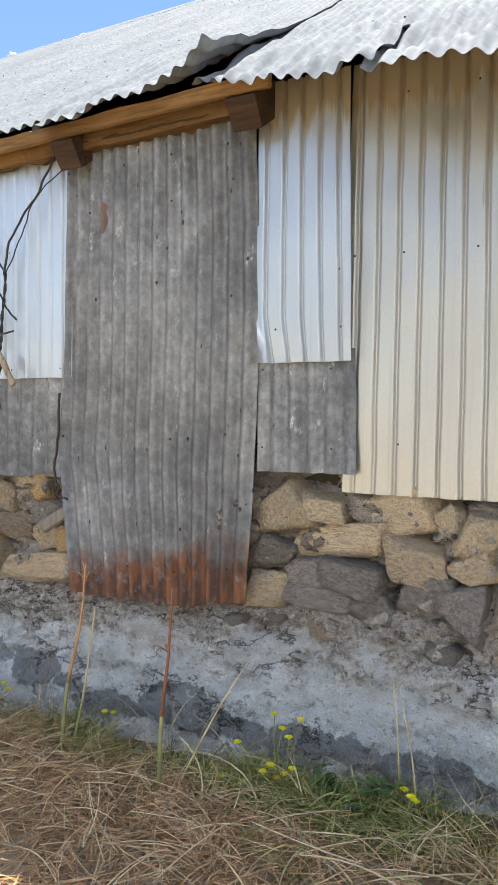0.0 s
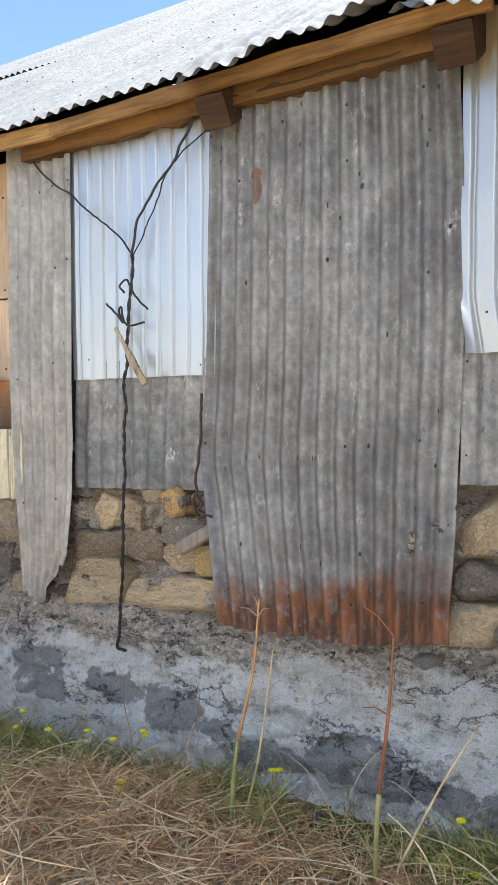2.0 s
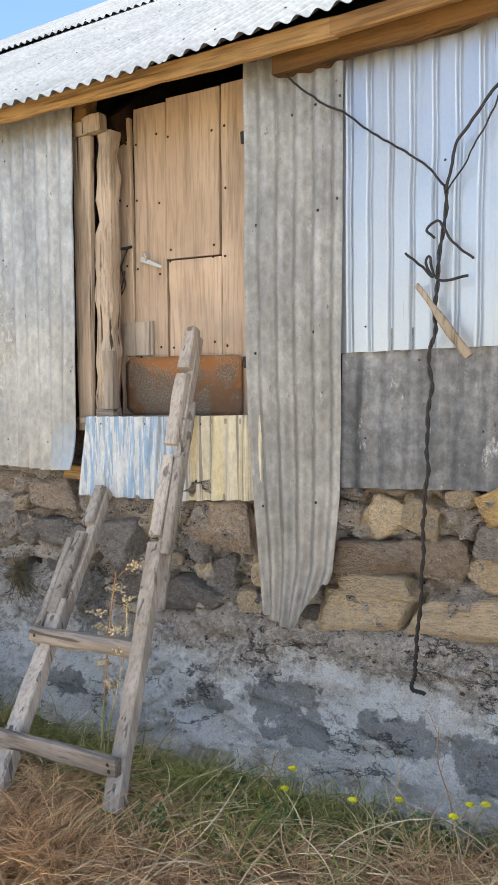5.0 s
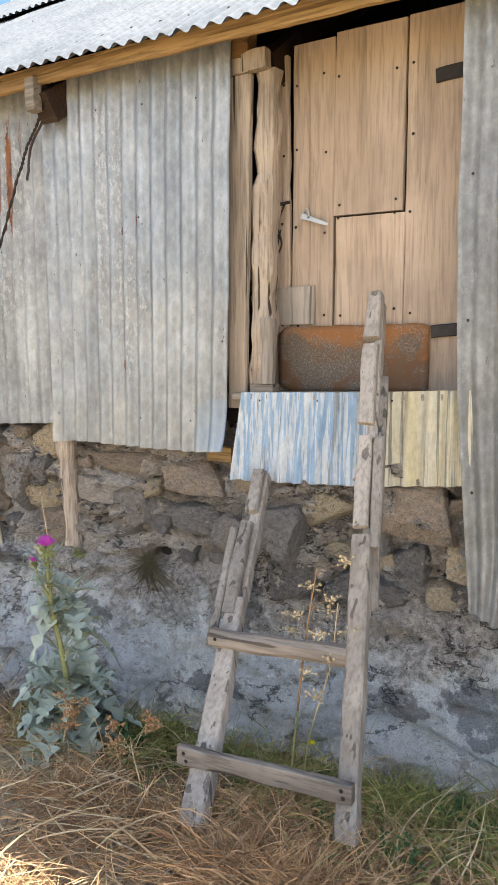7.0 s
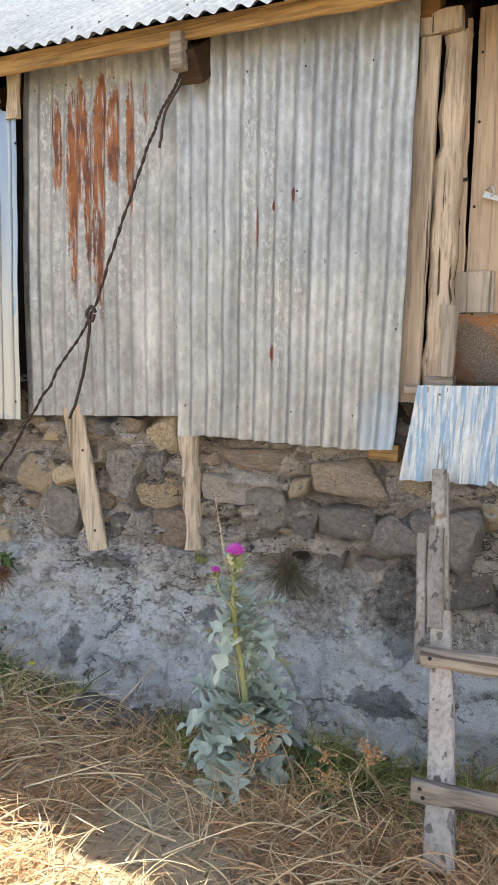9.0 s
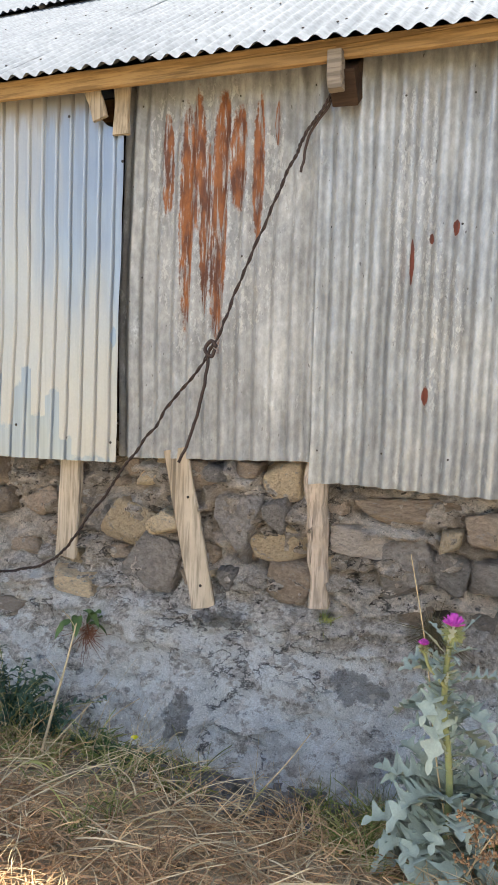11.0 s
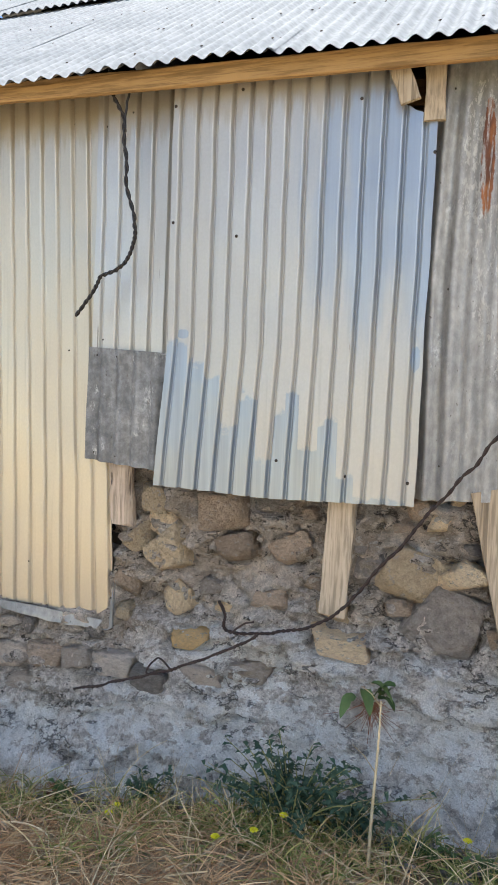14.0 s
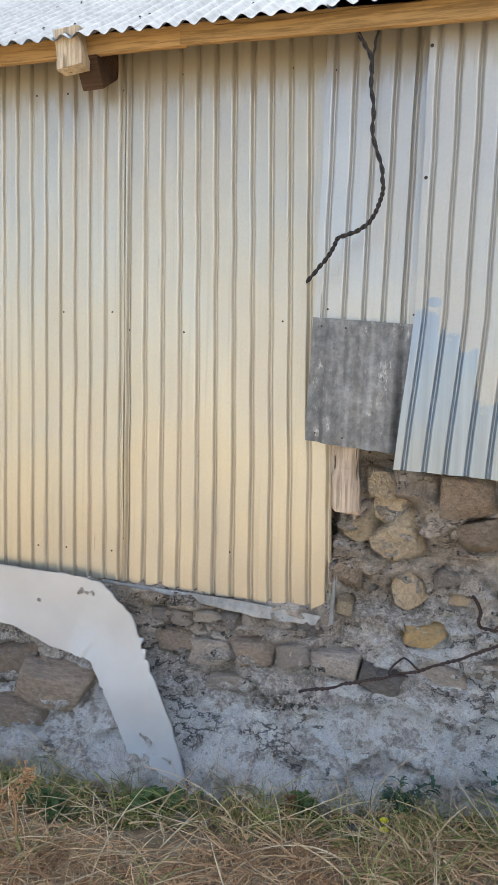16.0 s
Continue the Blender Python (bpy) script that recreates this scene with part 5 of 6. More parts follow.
cable("electric_cable", "long dark twisted cable slung across rusty sheets to the stones", (
    (((-5.635, 2.86), (-5.64, 2.73), (-5.71, 2.63), (-5.785, 2.52), (-5.86, 2.37), (-6.01, 2.04), (-6.16, 1.70), (-6.35, 1.46), (-6.53, 1.23), (-6.67, 1.05), (-6.83, 0.84), (-6.96, 0.71), (-7.10, 0.65), (-7.23, 0.62), (-7.38, 0.615), (-7.385, 0.68), (-7.42, 0.73)), 2.655, 0.0042, 46),
    (((-5.60, 2.88), (-5.62, 2.76), (-5.68, 2.66), (-5.74, 2.57), (-5.785, 2.46), (-5.795, 2.40)), 2.67, 0.006, 0),
    (((-6.16, 1.71), (-6.175, 1.67), (-6.20, 1.52), (-6.25, 1.34), (-6.31, 1.21)), 2.66, 0.0075, 0),
    (((-6.135, 1.71), (-6.16, 1.735), (-6.185, 1.70), (-6.16, 1.67), (-6.14, 1.70)), 2.655, 0.0085, 0),
    (((-7.22, 0.63), (-7.39, 0.53), (-7.63, 0.42), (-7.81, 0.355), (-8.07, 0.27)), 2.60, 0.0045, 24),
    (((-7.34, 0.62), (-7.30, 0.66), (-7.24, 0.68)), 2.61, 0.004, 0),
    (((-7.60, 0.44), (-7.66, 0.47), (-7.71, 0.40), (-7.64, 0.40)), 2.595, 0.004, 0)), "cord")
cable("electric_cable", "short black twisted cable hanging from the eaves", (
    (((-7.96, 2.94), (-7.94, 2.84), (-7.89, 2.70), (-7.87, 2.48), (-7.83, 2.29), (-7.84, 2.20), (-7.89, 2.12), (-7.99, 2.08), (-8.03, 2.00), (-8.11, 1.91)), 2.63, 0.005, 18),
    (((-7.86, 2.87), (-7.875, 2.81), (-7.89, 2.73), (-7.88, 2.67)), 2.63, 0.005, 0)))

# ---- torn flashing ----
OUTER = [(0.0, -10.4, 0.62), (0.22, -9.5, 0.605), (0.34, -9.15, 0.60), (0.42, -9.02, 0.585), (0.55, -8.85, 0.47), (0.68, -8.755, 0.30), (0.84, -8.60, 0.06), (1.0, -8.485, -0.20)]
INNER = [(0.0, -10.4, 0.36), (0.22, -9.5, 0.325), (0.34, -9.27, 0.25), (0.42, -9.18, 0.245), (0.55, -9.05, 0.235), (0.68, -8.935, 0.08), (0.84, -8.79, -0.12), (1.0, -8.64, -0.31)]
fl = []
for i in range(100):
    u = i / 99
    o_ = [lerp([(q[0], q[k]) for q in OUTER], u) for k in (1, 2)]
    n_in = [lerp([(q[0], q[k]) for q in INNER], u) for k in (1, 2)]
    tear = 0.035 * nz(u * 60, 3, 0) * max(0, 1 - abs(u - 0.64) / 0.12) + 0.008 * nz(u * 40, 1, 0)
    yy = lerp([(0, 2.735), (0.4, 2.70), (0.55, 2.655), (0.75, 2.58), (1.0, 2.47)], u)
    for j in range(9):
        w = j / 8
        x = n_in[0] + (o_[0] - n_in[0]) * w + tear * (w - 0.3)
        z = n_in[1] + (o_[1] - n_in[1]) * w + tear * (w - 0.3) + 0.006 * nz(u * 50, w * 2, 4)
        fl.append((x, yy - 0.03 * max(0, 0.4 - w) * (1 if u < 0.5 else 0.3) + 0.010 * nz(x * 4, z * 4, 2), z))
flap = mesh_of("flashing", fl, grid_faces(100, 9), "flash", True)
flap.modifiers.new("thickness", "SOLIDIFY").use_rim = False
tagged(flap, "torn strip of plain zinc flashing hanging to the ground", "metal strip")
fl = []
for i in range(50):
    x = -9.05 + 1.08 * i / 49
    lo = float(np.interp(x, [-9.05, -8.8, -8.35, -8.0, -7.97], [0.58, 0.565, 0.507, 0.497, 0.52])) + 0.010 * nz(x * 12, 3, 0)
    hi = float(np.interp(x, [-9.0, -8.4, -7.98], [0.579, 0.564, 0.539])) if x < -7.99 else 0.735
    hi = max(hi, lo + 0.006)
    for j in range(5):
        v = j / 4
        fl.append((x, 2.762 + 0.004 * nz(x * 6, v * 3, 0) - 0.010 * (1 - v), lo + (hi - lo) * v))
fs = mesh_of("flashing", fl, grid_faces(50, 5), "strip", True)
fs.modifiers.new("thickness", "SOLIDIFY").use_rim = False
tagged(fs, "plain zinc flashing below tall cream sheets", "metal strip")


# ---- stones of the wall ----
def rock_mesh(tone, i, rings=22, segs=34):
    """A quarry stone about 1 across: flat broken faces, edges a little worn."""
    q = random.Random(tone * 17 + i)
    planes = [(Vector((q.uniform(-0.16, 0.16), -1, q.uniform(-0.16, 0.16))).normalized(), 0.44), (Vector((0, 1, 0)), 0.5)]
    sides = q.choice((4, 4, 5, 5))
    for k in range(sides):
        a = 2 * math.pi * (k + q.uniform(-0.16, 0.16)) / sides + (0.0 if sides == 4 else q.uniform(0, 1.2))
        d = Vector((math.cos(a), q.uniform(-0.25, 0.1), math.sin(a)))
        planes.append((d.normalized(), 0.5 * q.uniform(0.80, 1.0)))
    for k in range(2):
        a = q.uniform(0, 6.28)
        planes.append((Vector((math.cos(a) * 0.7, -0.75, math.sin(a) * 0.7)).normalized(), q.uniform(0.46, 0.56)))
    verts, faces = [], []
    for a in range(rings + 1):
        th = math.pi * a / rings
        for b in range(segs):
            ph = 2 * math.pi * b / segs
            d = Vector((math.sin(th) * math.cos(ph), -math.cos(th), math.sin(th) * math.sin(ph)))
            r = min(h / max(0.05, d.dot(pn)) for pn, h in planes)
            r *= 1 + 0.04 * nz(d.x * 2.4 + i, d.y * 2.4, d.z * 2.4 + tone) + 0.035 * nz(d.x * 5, d.y * 5 + i, d.z * 5) + 0.028 * (0.3 - abs(nz(d.x * 9, d.y * 9, d.z * 9 + i))) + 0.012 * nz(d.x * 22, d.y * 22, d.z * 22 + i)
            verts.append(d * r)
    for a in range(rings):
        for b in range(segs):
            c = a * segs + b
            n2 = a * segs + (b + 1) % segs
            faces.append((c, n2, n2 + segs, c + segs))
    me = bpy.data.meshes.new("stone")
    me.from_pydata(verts, [], faces)
    me.polygons.foreach_set("use_smooth", [True] * len(me.polygons))
    me.set_sharp_from_angle(angle=radians(26))
    me.materials.append(M["s%d" % tone])
    return me


ROCKS = {(t, i): rock_mesh(t, i) for t in range(5) for i in range(6)}
for group_, proud in ((STONES_A, 0.024), (STONES_B, 0.024), (STONES_C, 0.016), (STONES_D, 0.022), (STONES_E, 0.005), (FILL, 0.010)):
    for i, (x, z, wd, ht, tone) in enumerate(group_):
        dp = 0.16
        o = new("stone", ROCKS[(tone, (i * 5 + tone) % 6)])
        o.parent = face
        yy = min(wall_y(x + a * wd, z + b * ht) for a in (-0.3, 0, 0.3) for b in (-0.3, 0.3))
        yy = 0.5 * (yy + wall_y(x, z))
        o.matrix_basis = Matrix.LocRotScale((x, yy - proud + dp / 2 + rs.uniform(-0.008, 0.008), z), Euler((rs.uniform(-0.12, 0.12), rs.uniform(-0.14, 0.14) if ht < 0.7 * wd else rs.uniform(-0.4, 0.4), rs.uniform(-0.1, 0.1))), (wd * 1.16, dp, ht * 1.18))


# ---- straw, grass and weeds ----
rg = np.random.RandomState(7)


def gz(x, y):
    return np.array([ground_z(float(a), float(b)) for a, b in zip(x, y)])


def blades(name, label, material, x, y, z, length, width, lean, azim, droop, segs=4, category="grass"):
    """Many thin ribbons as one mesh: each rises at lean (0 flat, 1 upright) towards azim and droops."""
    n = len(x)
    up = lean[:, None]
    dirx, diry = np.cos(azim)[:, None], np.sin(azim)[:, None]
    t = np.linspace(0, 1, segs + 1)[None, :]
    L = length[:, None]
    swing = (rg.rand(n) - 0.5)[:, None] * 1.3 * t * t
    hx = L * t * np.sqrt(np.maximum(0.02, 1 - up ** 2))
    px = x[:, None] + hx * dirx - swing * L * diry
    py = y[:, None] + hx * diry + swing * L * dirx
    pz = z[:, None] + L * (up * t - droop[:, None] * t ** 2)
    w = width[:, None] * (1 - 0.75 * t ** 1.5) * 0.5
    sx, sy = -diry * w, dirx * w
    tw = (rg.rand(n) - 0.5)[:, None] * width[:, None]
    A = np.stack([px + sx, py + sy, pz + tw], -1)
    B = np.stack([px - sx, py - sy, pz - tw], -1)
    V = np.stack([A, B], 2).reshape(-1, 3)
    k = np.arange(n)[:, None] * (segs + 1) * 2 + np.arange(segs)[None, :] * 2
    F = np.stack([k, k + 1, k + 3, k + 2], -1).reshape(-1, 4)
    me = bpy.data.meshes.new(name)
    me.vertices.add(len(V))
    me.vertices.foreach_set("co", V.ravel())
    me.loops.add(F.size)
    me.loops.foreach_set("vertex_index", F.ravel().astype(np.int32))
    me.polygons.add(len(F))
    me.polygons.foreach_set("loop_start", np.arange(0, F.size, 4, dtype=np.int32))
    me.polygons.foreach_set("loop_total", np.full(len(F), 4, dtype=np.int32))
    me.materials.append(M[material])
    me.update(calc_edges=True)
    return tagged(new(name, me), label, category, kind="stuff")


def foot_y(x):
    return np.interp(x, [q for q, _ in FOOT], [v for _, v in FOOT])


# lying straw
n = 56000
x = rg.uniform(-10.8, 1.2, n)
y = foot_y(x) - 0.10 - (1.75 * rg.rand(n) ** 1.1)
dens = np.array([noise.noise(Vector((a * 1.1, b * 1.6, 3))) for a, b in zip(x, y)])
bare = (x > -7.0) & (x < -5.45) & (y > 2.12)
keep = (~bare | (rg.rand(n) < 0.35)) & (dens > -0.30 + 0.38 * np.clip((y - 2.0) / 0.3, 0, 1)) & (y > 0.75) & (rg.rand(n) < np.where((x < -5.4) & (y > 1.92), 0.42, 1.0))
x, y = x[keep], y[keep]
n = len(x)
blades("dry_straw", "brown dry straw lying matted over the soil", "straw", x, y, gz(x, y) + 0.004 + 0.05 * rg.rand(n) ** 2, rg.uniform(0.06, 0.24, n), rg.uniform(0.0018, 0.0046, n), rg.uniform(-0.02, 0.34, n), rg.uniform(0, 6.283, n), rg.uniform(0.05, 0.30, n))
n = 6500
x = rg.uniform(-10.8, 1.2, n)
y = foot_y(x) - 0.16 - 1.5 * rg.rand(n)
blades("pale_straw", "pale dry grass stems lying loose on the ground", "strawp", x, y, gz(x, y) + 0.01 + 0.05 * rg.rand(n), rg.uniform(0.12, 0.38, n), rg.uniform(0.0020, 0.0046, n), rg.uniform(0.0, 0.50, n), rg.uniform(0, 6.283, n), rg.uniform(0.05, 0.35, n), 6)
# straw standing in ragged tufts
cx = np.concatenate([rg.uniform(-10.5, 1.0, 200), rg.uniform(-4.9, -3.4, 40), rg.normal(-4.0, 0.16, 45)])
cy = np.concatenate([foot_y(cx[:200]) - 0.12 - 0.8 * rg.rand(200), rg.uniform(1.72, 2.05, 40), rg.normal(1.76, 0.06, 45)])
k = rg.randint(0, len(cx), 12500)
x, y = cx[k] + rg.normal(0, 0.05, len(k)), cy[k] + rg.normal(0, 0.045, len(k))
y = np.minimum(y, foot_y(x) - 0.03)
n = len(x)
blades("dry_tufts", "dry brown grass standing in ragged tufts", "straw", x, y, gz(x, y), rg.uniform(0.06, 0.24, n) * (1 + 0.3 * (k >= 240)), rg.uniform(0.002, 0.004, n), rg.uniform(0.3, 0.98, n), rg.uniform(0, 6.283, n), rg.uniform(0.1, 0.5, n), 5)
# green grass, thickest close to the wall
GREEN = [(-0.9, 0.5, 60), (-1.3, 0.4, 50), (-2.3, 0.5, 40), (-3.5, 0.7, 120), (-4.0, 0.5, 70), (-4.9, 0.45, 60), (-5.2, 0.3, 30), (-6.95, 0.5, 40), (-7.6, 0.6, 30), (-8.9, 0.8, 44), (-6.2, 0.5, 16)]
cx = np.concatenate([rg.normal(a, b * 0.5, c) for a, b, c in GREEN])
cy = foot_y(cx) - 0.06 - np.abs(rg.normal(0, 0.24, len(cx)))
k = rg.randint(0, len(cx), 19000)
x, y = cx[k] + rg.normal(0, 0.026, len(k)), cy[k] + rg.normal(0, 0.024, len(k))
y = np.minimum(y, foot_y(x) - 0.02)
n = len(x)
blades("green_grass", "green and yellowing grass along the wall's foot", "grass", x, y, gz(x, y), rg.uniform(0.07, 0.27, n) * rg.uniform(0.6, 1.0, n), rg.uniform(0.0025, 0.005, n), rg.uniform(0.45, 1.0, n), rg.uniform(0, 6.283, n), rg.uniform(0.1, 0.6, n), 5)
# sparse thin stems that stand above the rest
n = 420
x = rg.uniform(-10, 0.8, n)
y = foot_y(x) - 0.05 - np.abs(rg.normal(0, 0.16, n))
blades("thin_stems", "sparse thin pale grass stems before the wall", "strawp", x, y, gz(x, y), rg.uniform(0.16, 0.42, n), rg.uniform(0.0018, 0.0032, n), rg.uniform(0.75, 1.0, n), rg.uniform(0, 6.283, n), rg.uniform(0.0, 0.3, n), 6)
# rubble at the foot of the wall
pv, pf = [], []
for i in range(800):
    x = rs.uniform(-10, 0.8) if i < 200 else rs.choice((rs.gauss(-6.2, 0.4), rs.gauss(-3.3, 0.3), rs.gauss(-5.9, 0.3), rs.gauss(-8.3, 0.5)))
    y = lerp(FOOT, x) - abs(rs.gauss(0.02, 0.12))
    r = rs.uniform(0.006, 0.022) * (1.8 if rs.random() < 0.08 else 1)
    if i >= 760:
        x, r = rs.gauss(-5.95, 0.28), rs.uniform(0.018, 0.036)
        y = lerp(FOOT, x) - rs.uniform(0.05, 0.30)
    base = len(pv)
    rv, rf = rounded_rock(i * 1.3, 5, 7)
    for q in rv:
        pv.append((x + q.x * 2.2 * r, y + q.z * 1.8 * r, ground_z(x, y) + r * 0.45 + q.y * 1.4 * r))
    pf += [tuple(base + k for k in q) for q in rf]
tagged(mesh_of("rubble", pv, pf, "pebble"), "grey crumbs of mortar and stone along the wall's foot", "rubble", kind="stuff")


def leaf_data(base, heading, length, width, arch, lobes=0, droop=0.6, seed=0.0, steps=9):
    """A leaf from base: arching ribbon with an optional lobed, toothed edge and a folded midrib."""
    verts, faces = [], []
    h = Vector((math.cos(heading), math.sin(heading), 0))
    side = Vector((-h.y, h.x, 0))
    b = Vector(base)
    for i in range(steps + 1):
        t = i / steps
        c = b + h * length * t * (1 - 0.12 * t) + Vector((0, 0, 1)) * length * (arch * t - droop * t * t)
        wd = width * math.sin(math.pi * min(1, 0.06 + t * 0.94)) ** 0.7
        if lobes:
            wd *= 0.22 + 1.05 * abs((t * lobes + 0.2 * nz(t * 5, seed, 2)) % 1.0 - 0.2) + 0.45 * nz(t * 13, seed, 0)
        curlz = 0.32 * wd * (1 + 0.6 * nz(t * 7, seed, 3))
        verts += [c - side * wd * 0.5 + Vector((0, 0, curlz)), c, c + side * wd * 0.5 + Vector((0, 0, curlz * (0.7 + nz(t * 8, 5, seed))))]
    for i in range(steps):
        for j in range(2):
            faces.append((i * 3 + j, i * 3 + j + 1, i * 3 + j + 4, i * 3 + j + 3))
    return verts, faces


def join(items):
    v, f = [], []
    for a, b in items:
        k = len(v)
        v += a
        f += [tuple(k + i for i in q) for q in b]
    return v, f


# ---- thistle ----
thistle = empty("thistle", "tall grey-green thistle with spiny leaves and purple heads", "thistle")
TB = Vector((-5.060, 2.10, ground_z(-5.060, 2.10)))
top = Vector((-5.056, 1.99, 0.845))
stem = spline([TB, TB.lerp(top, 0.4) + Vector((0.015, 0, 0)), TB.lerp(top, 0.75) + Vector((-0.01, 0, 0)), top], 6)
sv = [tube_data(stem, 0.013, 7, 0, 0.008)]
for i in range(110):
    p = stem[rs.randrange(8, len(stem))]
    a = rs.uniform(0, 6.28)
    q = p + Vector((math.cos(a) * 0.03, math.sin(a) * 0.03, rs.uniform(-0.01, 0.025)))
    sv.append(tube_data([p, q], 0.0028, 4, 0, 0.0004))
mesh_of("stem", *join(sv), "thistlestem", True, parent=thistle)
for i in range(96):
    u = i / 95
    hgt = 0.03 + 0.40 * u ** 1.1 if i < 70 else rs.uniform(0.36, 0.68)
    p = TB + Vector((0, 0, hgt))
    ln = (0.28 - 0.10 * u) * rs.uniform(0.75, 1.15)
    v, f = leaf_data(p, i * 2.4 + rs.uniform(-0.4, 0.4), ln, ln * 0.56, rs.uniform(0.10, 1.0), 6, rs.uniform(0.3, 1.1), i, 40)
    mesh_of("leaf", v, f, "thistle", True, parent=thistle)

for i in range(64):
    p = stem[rs.randrange(len(stem) * 2 // 5, len(stem) - 1)]
    ln = rs.uniform(0.045, 0.105)
    v, f = leaf_data(p, rs.uniform(0, 6.28), ln, ln * 0.30, rs.uniform(0.3, 1.3), 4, rs.uniform(0.0, 0.6), i, 14)
    mesh_of("leaf", v, f, "thistle", True, parent=thistle)


def thistle_head(p, r):
    bv = []
    for i in range(70):
        a, b = rs.uniform(0, 6.28), rs.uniform(-1.2, 0.9)
        d = Vector((math.cos(a) * math.cos(b), math.sin(a) * math.cos(b), math.sin(b)))
        bv.append(tube_data([Vector(p), Vector(p) + d * r * rs.uniform(1.0, 1.35)], r * 0.22, 4, 0, r * 0.03))
    hd = mesh_of("flower_head", *join(bv), "thistlestem", False, parent=thistle, label="spiny green flower head")
    fv = []
    for i in range(110):
        a, b = rs.uniform(0, 6.28), rs.uniform(0.35, 1.5)
        d = Vector((math.cos(a) * math.cos(b), math.sin(a) * math.cos(b), math.sin(b)))
        q = Vector(p) + Vector((0, 0, r * 0.6))
        fv.append(tube_data([q, q + d * r * rs.uniform(0.9, 1.3)], r * 0.07, 4, 0, r * 0.05))
    tagged(mesh_of("florets", *join(fv), "purple", False, parent=hd, label="bright purple florets"), kind="stuff")


thistle_head(top + Vector((0.01, -0.01, 0.015)), 0.032)
thistle_head(top + Vector((-0.075, 0.01, -0.05)), 0.016)
mesh_of("side_stem", *tube_data([top + Vector((0, 0, -0.16)), top + Vector((-0.06, 0.01, -0.10)), top + Vector((-0.075, 0.01, -0.055))], 0.005, 6), "thistlestem", True, parent=thistle)


# ---- dry stalks and flowering weeds ----
def stalk(label, x, y, h, lean, branches, mats=("stalkg", "stalk"), r=0.006, group="dry stalks", seed=0, heads=None):
    """A tall weed: green foot, dry upper stem, side twigs, optional seed heads."""
    q = random.Random(seed)
    ob = empty("dry_weed", label, "dry weed", group)
    b = Vector((x, y, ground_z(x, y) - 0.01))
    t = b + Vector((lean[0], lean[1], h))
    mid = b.lerp(t, 0.35) + Vector((q.uniform(-0.02, 0.02), 0, 0))
    pts = spline([b, mid, b.lerp(t, 0.7) + Vector((q.uniform(-0.015, 0.015), 0, 0)), t], 8)
    cut = int(len(pts) * 0.38)
    mesh_of("lower_stem", *tube_data(pts[:cut + 1], r, 6, 0, r * 0.85), mats[0], True, parent=ob)
    mesh_of("upper_stem", *tube_data(pts[cut:], r * 0.85, 6, 0, r * 0.4), mats[1], True, parent=ob)
    for i in range(branches):
        p = pts[int(len(pts) * q.uniform(0.45, 0.97))]
        a = q.uniform(0, 6.28)
        ln = q.uniform(0.06, 0.16)
        e = p + Vector((math.cos(a) * ln * 0.7, math.sin(a) * ln * 0.4, ln * q.uniform(0.1, 0.9)))
        tw = mesh_of("twig", *tube_data([p, p.lerp(e, 0.5) + Vector((0, 0, 0.012)), e], r * 0.3, 5, 0, r * 0.15), mats[1], True, parent=ob)
        if heads:
            hv = []
            for k in range(14):
                c = e + Vector((q.gauss(0, 0.018), q.gauss(0, 0.018), q.gauss(0.008, 0.008)))
                hv.append(tube_data([e, c], 0.0008, 4))
                rv, rf = rounded_rock(k, 4, 5)
                hv.append(([c + w * 0.008 for w in rv], rf))
            tagged(mesh_of("seed_head", *join(hv), heads, False, parent=tw), kind="stuff")
    return ob


stalk("tall dry brown weed stalk rising from green foot", -2.16, 2.27, 0.82, (0.08, 0.06), 7, r=0.0085, seed=1)
stalk("thin yellowish dry weed stem", -2.13, 2.28, 0.66, (0.11, 0.04), 3, ("stalkg", "strawp"), 0.005, seed=2)
stalk("broken red-brown weed stalk with a green foot", -1.585, 2.17, 0.78, (0.045, 0.01), 3, ("stalkg", "redstalk"), 0.0085, seed=3)
stalk("leaning pale dry stem beside the wall", -1.57, 2.24, 0.50, (0.22, 0.16), 4, ("strawp", "strawp"), 0.005, seed=4)
stalk("thin pale dry grass stems near the wall", -0.80, 2.56, 0.50, (-0.05, 0.02), 5, ("stalkg", "strawp"), 0.004, seed=5)
stalk("thin pale dry grass stems near the wall", -0.74, 2.55, 0.42, (-0.07, 0.03), 4, ("strawp", "strawp"), 0.004, seed=6)
stalk("dry umbel weed with straw-coloured seed heads", -4.20, 2.28, 0.86, (0.10, 0.02), 7, ("stalkg", "stalk"), 0.005, seed=7, heads="strawp")
stalk("dry umbel weed with straw-coloured seed heads", -4.14, 2.25, 0.75, (0.14, 0.0), 5, ("stalkg", "strawp"), 0.004, seed=8, heads="strawp")
stalk("low golden dry weed with branching seed heads", -5.02, 1.98, 0.28, (0.12, -0.05), 8, ("stalkg", "strawp"), 0.004, seed=9, heads="stalk")
stalk("low golden dry weed with branching seed heads", -4.56, 1.92, 0.24, (-0.06, 0.0), 6, ("stalkg", "strawp"), 0.0035, seed=10, heads="stalk")
stalk("pale bare weed stem leaning on the wall", -6.68, 2.20, 0.50, (-0.02, 0.28), 2, ("strawp", "strawp"), 0.007, seed=11)
stalk("thin pale grass stem with a white tip", -5.80, 2.20, 0.34, (0.24, 0.10), 1, ("stalkg", "strawp"), 0.004, seed=12)
stalk("feathery pale grass stem beside the thistle", -5.00, 2.06, 1.02, (-0.20, 0.05), 0, ("strawp", "strawp"), 0.0035, seed=18)
